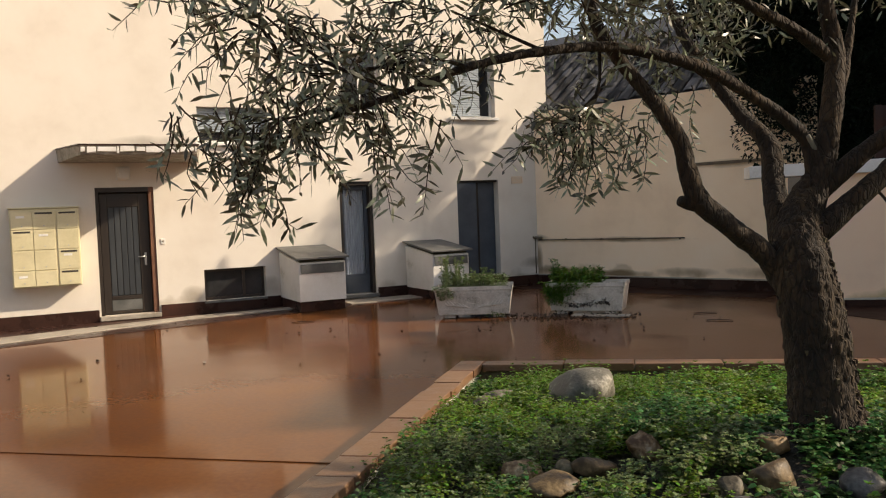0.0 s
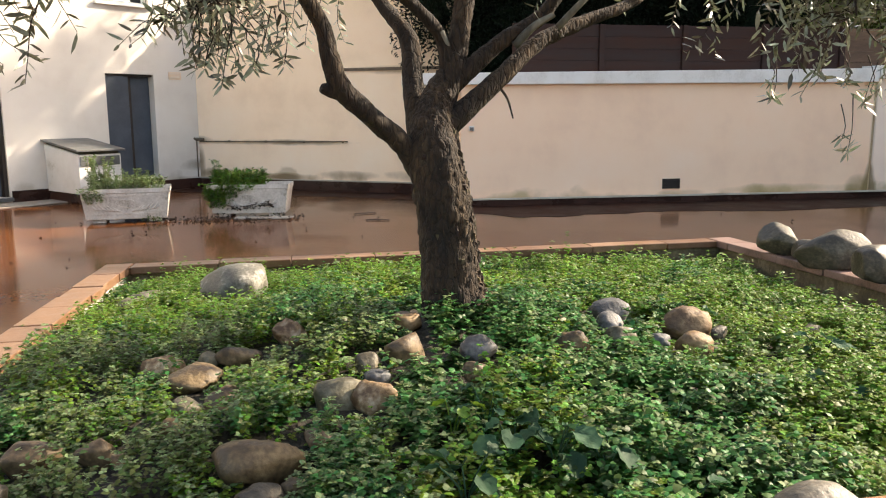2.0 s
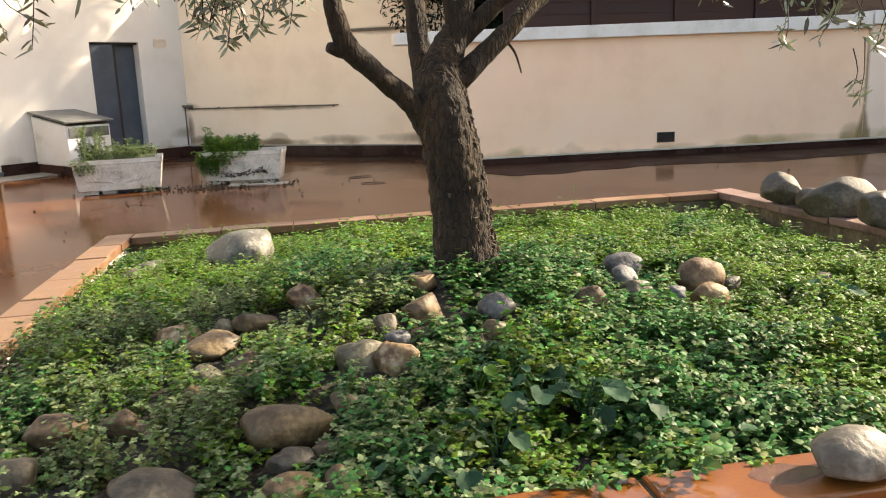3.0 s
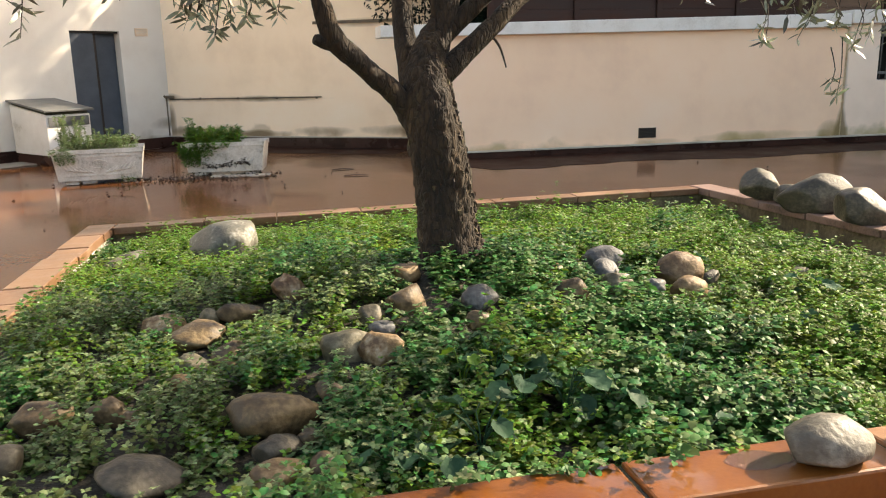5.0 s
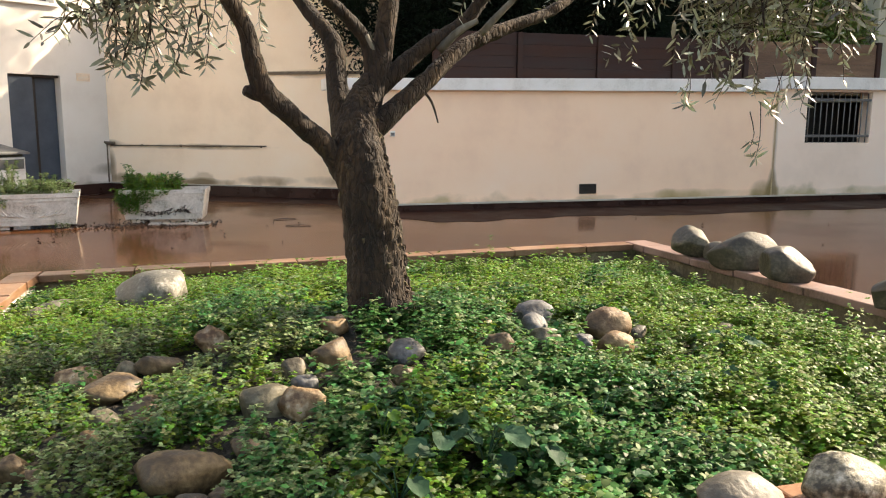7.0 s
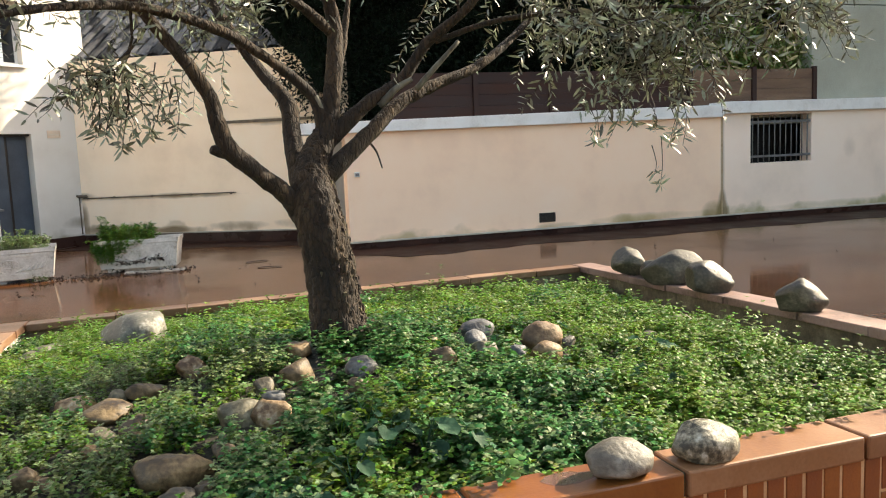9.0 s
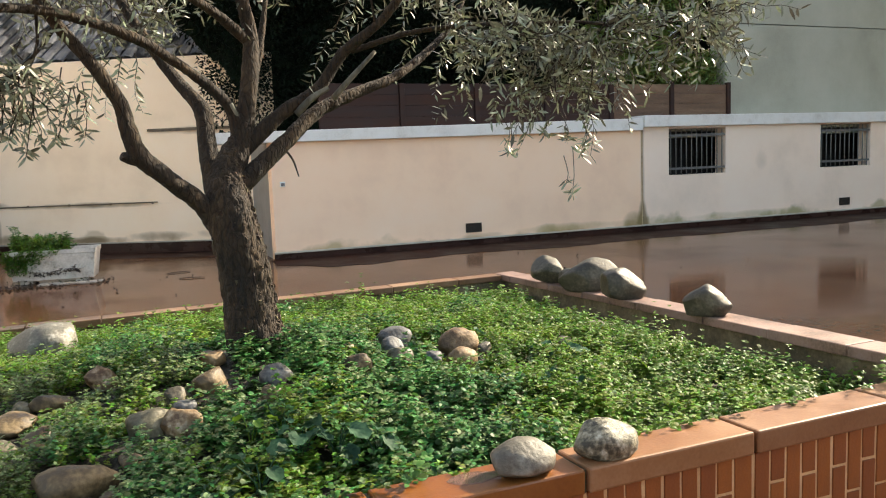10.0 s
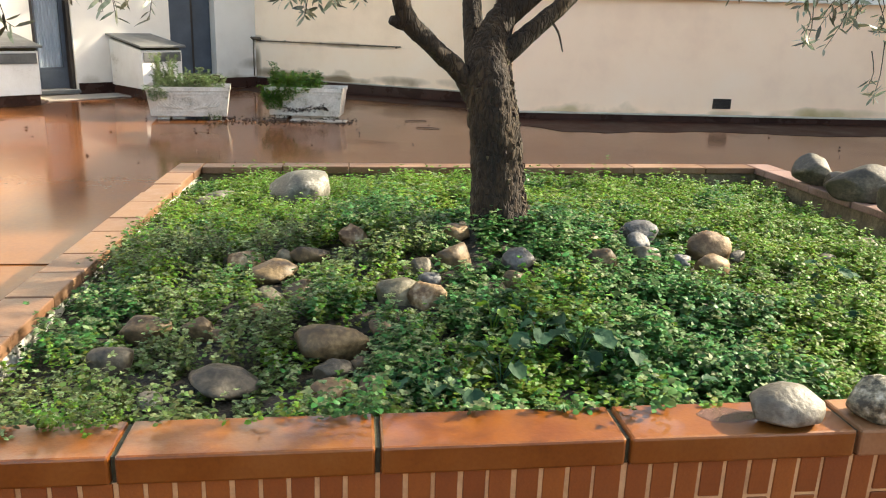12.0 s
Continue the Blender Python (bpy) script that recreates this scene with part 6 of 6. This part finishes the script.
plant(B2, withered(9, ((0.30, 0.11), (0.40, 0.10), (0.52, 0.11), (0.62, 0.12), (0.68, 0.15), (0.78, 0.16), (0.82, 0.13)), 0.035),
      0.026, "withered brown growth clinging to the mossy trough", (LEAFLITTER, LEAFLITTER), "foot_weed")
plant(B2, [((x, -0.10, 0.01), (x + rng.normal() * 0.05, -0.13 + rng.normal() * 0.04, rng.uniform(0.02, 0.07))) for x in (-0.05, 0.02, 0.1, 0.16, 0.24, 0.62, 0.74, 0.83, 0.9, 0.95, 1.0)],
      0.03, "small dark weeds at the trough's foot", (HEDGE, OLD_WEED), "foot_weed")
plant(B1, [((x, -0.03, 0.01), (x + rng.normal() * 0.05, -0.06 + rng.normal() * 0.04, rng.uniform(0.04, 0.12))) for x in (0.72, 0.76, 0.8, 0.83, 0.86, 0.9, 0.94)],
      0.032, "small weeds at the foot of the white trough", (OLD_WEED, HEDGE), "foot_weed")
tagged(link("cement_pad", box(0.35, 1.15, -0.28, -0.06, 0.0, 0.022, 0.005), WALKWAY), "small pale cement pad by the trough", "pad").matrix_basis = B2 @ pose(0, 0, 0.0)

# a little rain water on the coping
WATER = bpy.data.materials.new("rain_water")
WATER.use_nodes = True
_w = WATER.node_tree.nodes["Principled BSDF"]
_w.inputs["Base Color"].default_value = (0.16, 0.085, 0.07, 1)
_w.inputs["Roughness"].default_value = 0.03
_w.inputs["IOR"].default_value = 1.33
_rip, _bmp = WATER.node_tree.nodes.new("ShaderNodeTexNoise"), WATER.node_tree.nodes.new("ShaderNodeBump")
_rip.inputs["Scale"].default_value, _rip.inputs["Detail"].default_value = 90.0, 3.0
_bmp.inputs["Strength"].default_value, _bmp.inputs["Distance"].default_value = 0.6, 0.01
WATER.node_tree.links.new(_rip.outputs["Fac"], _bmp.inputs["Height"])
WATER.node_tree.links.new(_bmp.outputs[0], _w.inputs["Normal"])
for px, py, pr in ((1.235, 1.575, 0.056),):
    pud = bmesh.new()
    rim_pts = []
    for k in range(22):
        a = 2 * math.pi * k / 22
        r = pr * (1 + 0.35 * noise.noise(Vector((math.cos(a) * 1.7 + px * 9, math.sin(a) * 1.7, 3.0))))
        rim_pts.append((px + r * 1.5 * math.cos(a), py + r * 0.8 * math.sin(a)))
    low = [pud.verts.new((x, y, rim(x, y) + 0.0003)) for x, y in rim_pts]
    high = [pud.verts.new((px + (x - px) * 0.93, py + (y - py) * 0.93, rim(x, y) + 0.0018)) for x, y in rim_pts]
    for k in range(22):
        pud.faces.new((low[k], low[(k + 1) % 22], high[(k + 1) % 22], high[k]))
    pud.faces.new(high)
    pud.faces.new(low[::-1])
    tagged(link("puddle", pud, WATER), "small puddle of rain water on the coping", "puddle")

# fallen leaves and twigs on the terrace
leaf_bm = bmesh.new()
lv = [leaf_bm.verts.new(p) for p in ((0, 0, 0.002), (0.030, 0.022, 0.038), (0.065, 0.0, 0.012), (0.035, -0.022, 0.028))]
leaf_bm.faces.new((lv[0], lv[1], lv[2]))
leaf_bm.faces.new((lv[0], lv[2], lv[3]))
fallen = link("fallen_leaf", leaf_bm, LEAFLITTER)
tagged(fallen, "dark wet dead leaf on the terrace", "leaf", "fallen leaves")
spots = []
for _ in range(60):
    spots.append((random.uniform(-6.5, 1.5), random.uniform(6.3, 11.5)))
for _ in range(10):
    spots.append((random.uniform(1.5, 9.0), random.uniform(6.5, 11.5)))
for _ in range(60):
    q = B2 @ Vector((random.uniform(-0.75, 1.3), random.uniform(-0.4, 0.15), 0))
    spots.append((q.x, q.y))
for i, (x, y) in enumerate(spots):
    ob = fallen if i == 0 else new("fallen_leaf", fallen.data)
    if i:
        tagged(ob, "dark wet dead leaf on the terrace", "leaf", "fallen leaves")
    ob.matrix_basis = pose(x, y, 0.001, random.uniform(-15, 60), random.uniform(-20, 20), random.uniform(0, 360)) @ Matrix.Scale(random.uniform(0.3, 0.85), 4)
litter = np.random.default_rng(31)
n = 420
along, away = litter.uniform(-0.15, 2.75, n), litter.normal(size=n) * 0.11
line = np.array([B1 @ Vector((1.0, -0.05, 0)), B2 @ Vector((1.2, -0.12, 0))])
t = (along / 2.75)[:, None]
base = line[0][None] * (1 - t) + line[1][None] * t + np.stack((litter.normal(size=n) * 0.05, away, np.full(n, 0.004)), axis=1)
turn = litter.uniform(0, 6.28, n)
way = np.stack((np.cos(turn), np.sin(turn), litter.uniform(0.0, 0.9, n)), axis=1)
size = litter.uniform(0.02, 0.055, n)
tagged(new("leaf_litter", leaves("leaf_litter", base, way, litter.normal(size=(n, 3)) + [0, 0, 1.0], size, size * 0.6, LEAFLITTER)), "dark wet leaf litter on the terrace before the troughs", "leaf litter", kind="stuff")
for x, y, r in ((1.10, 11.6, 15), (1.22, 10.86, -8), (-4.6, 10.9, 20)):
    tw = link("fallen_twig", tube([(-0.16, 0, 0.008, 0.006), (0, 0.015, 0.012, 0.007), (0.17, -0.01, 0.008, 0.005)], 6), LEAFLITTER)
    tagged(tw, "short dark twig lying on the terrace", "twig").matrix_basis = pose(x, y, 0.001, 0, 0, r)

# ---------------------------------------------------------------- broad-leaved plants in the weeds
rng = np.random.default_rng(6)


def round_leaf(size):
    """A broad, slightly cupped leaf with a scalloped edge."""
    bm = bmesh.new()
    c = bm.verts.new((0.0, 0.0, 0.0))
    ring = []
    for k in range(14):
        a = math.radians(-160 + 320 * k / 13)
        r = size * 0.5 * (1 + 0.09 * math.cos(k * 2.4) - 0.10 * abs(math.sin(a * 0.5)))
        ring.append(bm.verts.new((size * 0.42 + r * math.cos(a), r * math.sin(a) * 0.92, size * (0.14 * abs(math.sin(a)) - 0.10 * math.cos(a) + 0.05 * math.sin(k * 2.7)))))
    for a, b in zip(ring, ring[1:]):
        bm.faces.new((c, a, b))
    return bm


def broad_plant(x, y, z, n, size, mat, label):
    ob = thing("broadleaf_plant", pose(x, y, soil_z(x, y) - 0.01), label, "plant", "broad-leaved plants")
    h = z - 0.035 - soil_z(x, y)
    for k in range(n):
        a = 2.4 * k + rng.uniform(-0.4, 0.4)
        out = rng.uniform(0.02, 0.09)
        tip = (out * math.cos(a), out * math.sin(a), h * rng.uniform(0.7, 1.1))
        part("stalk", tube([(0, 0, 0, 0.003), (tip[0] * 0.3, tip[1] * 0.3, tip[2] * 0.6, 0.0025), (*tip, 0.002)], 5, 0, 2), mat, ob)
        lf = part("leaf", round_leaf(size * rng.uniform(0.7, 1.15)), mat, ob, "", True)
        lf.matrix_basis = pose(*tip, rng.uniform(-25, 25), rng.uniform(-5, 30), math.degrees(a))


WORDS = "dark bluish-green broad-leaved plant among the weeds"
for x, y, z, n, s in ((0.84, 2.13, 0.60, 5, 0.075), (0.95, 2.07, 0.59, 5, 0.08), (0.67, 1.96, 0.56, 6, 0.075), (0.42, 1.91, 0.54, 6, 0.075), (1.08, 2.02, 0.57, 6, 0.07),
                      (1.19, 1.80, 0.53, 3, 0.06), (0.80, 2.29, 0.64, 4, 0.06), (2.08, 2.42, 0.54, 4, 0.07), (1.72, 2.47, 0.58, 4, 0.06), (1.38, 2.24, 0.58, 4, 0.055),
                      (0.55, 1.86, 0.53, 4, 0.07), (1.55, 1.95, 0.53, 4, 0.06), (2.35, 2.9, 0.55, 4, 0.075), (2.0, 3.4, 0.58, 4, 0.07)):
    broad_plant(x, y, z + 0.022, n + 1, s, BROAD, WORDS)
broad_plant(2.55, 2.66, 0.52, 6, 0.085, BRIGHT, "broad-leaved plant among the weeds, sunlight put into its yellow-green")
broad_plant(0.69, 2.27, 0.66, 3, 0.06, BRIGHT, "broad-leaved plant among the weeds, sunlight put into its yellow-green")
broad_plant(2.95, 2.45, 0.46, 2, 0.06, BRIGHT, "broad-leaved plant among the weeds, sunlight put into its yellow-green")

# ---------------------------------------------------------------- bricks of the front wall, set on end
brick_cache = {}


def brick_mesh(w, h):
    key = (round(w, 3), round(h, 3))
    if key not in brick_cache:
        bm = box(0, key[0], 0, 0.02, 0, key[1], 0.0025)
        ob = link("brick", bm, BRICK)
        brick_cache[key] = ob.data
        return ob
    return new("brick", brick_cache[key])


for a, b in zip(JOINTS, JOINTS[1:]):
    n = max(6, round((b - a) / 0.072))
    pitch = (b - a - 0.014) / n
    for k in range(n):
        x = a + 0.007 + k * pitch
        wide = pitch - (0.0 if k == n - 1 else 0.012)
        top = 0.43
        lens_z = [0.11, 0.215, 0.12] if k % 2 else [0.215, 0.215]
        z = top
        for q in lens_z:
            h = min(q, z - 0.004)
            if h < 0.02:
                break
            ob = brick_mesh(wide, h)
            ob.parent = bed
            ob.matrix_basis = pose(x + random.uniform(-0.0012, 0.0012), Y0 + 0.014 + random.uniform(-0.0012, 0.0012), z - h + rim(x, Y0) - 0.082 - 0.43, 0, random.uniform(-0.5, 0.5), 0)
            z -= h + 0.011


# a tuft of weeds at the foot of the brick front
tuft = thing("weed_tuft", pose(2.29, 1.42, 0.0), "small tuft of green weeds at the brick wall's foot", "weeds")
rng = np.random.default_rng(5)
n = 260
a, t = rng.uniform(0, 6.28, n), rng.random(n)
base = np.stack((rng.normal(size=n) * 0.028, rng.normal(size=n) * 0.012, 0.01 + 0.07 * t), axis=1)
way = np.stack((np.cos(a), np.sin(a), 0.4 + 0.4 * rng.random(n)), axis=1)
size = 0.02 * rng.uniform(0.7, 1.3, n)
fo = new("foliage", leaves("foliage", base, way, np.tile((0.0, 0.0, 1.0), (n, 1)) + rng.normal(size=(n, 3)) * 0.3, size, size * 0.6, WEED))
fo.parent = tuft
fo["kind"] = "stuff"
for k in range(7):
    part("stalk", tube([(0.016 * (k - 3), 0, 0.0, 0.002), (0.018 * (k - 3), 0.005, 0.035, 0.0016), (0.02 * (k - 3), -0.005, 0.065, 0.001)], 4, 0, 2), WEED, tuft)
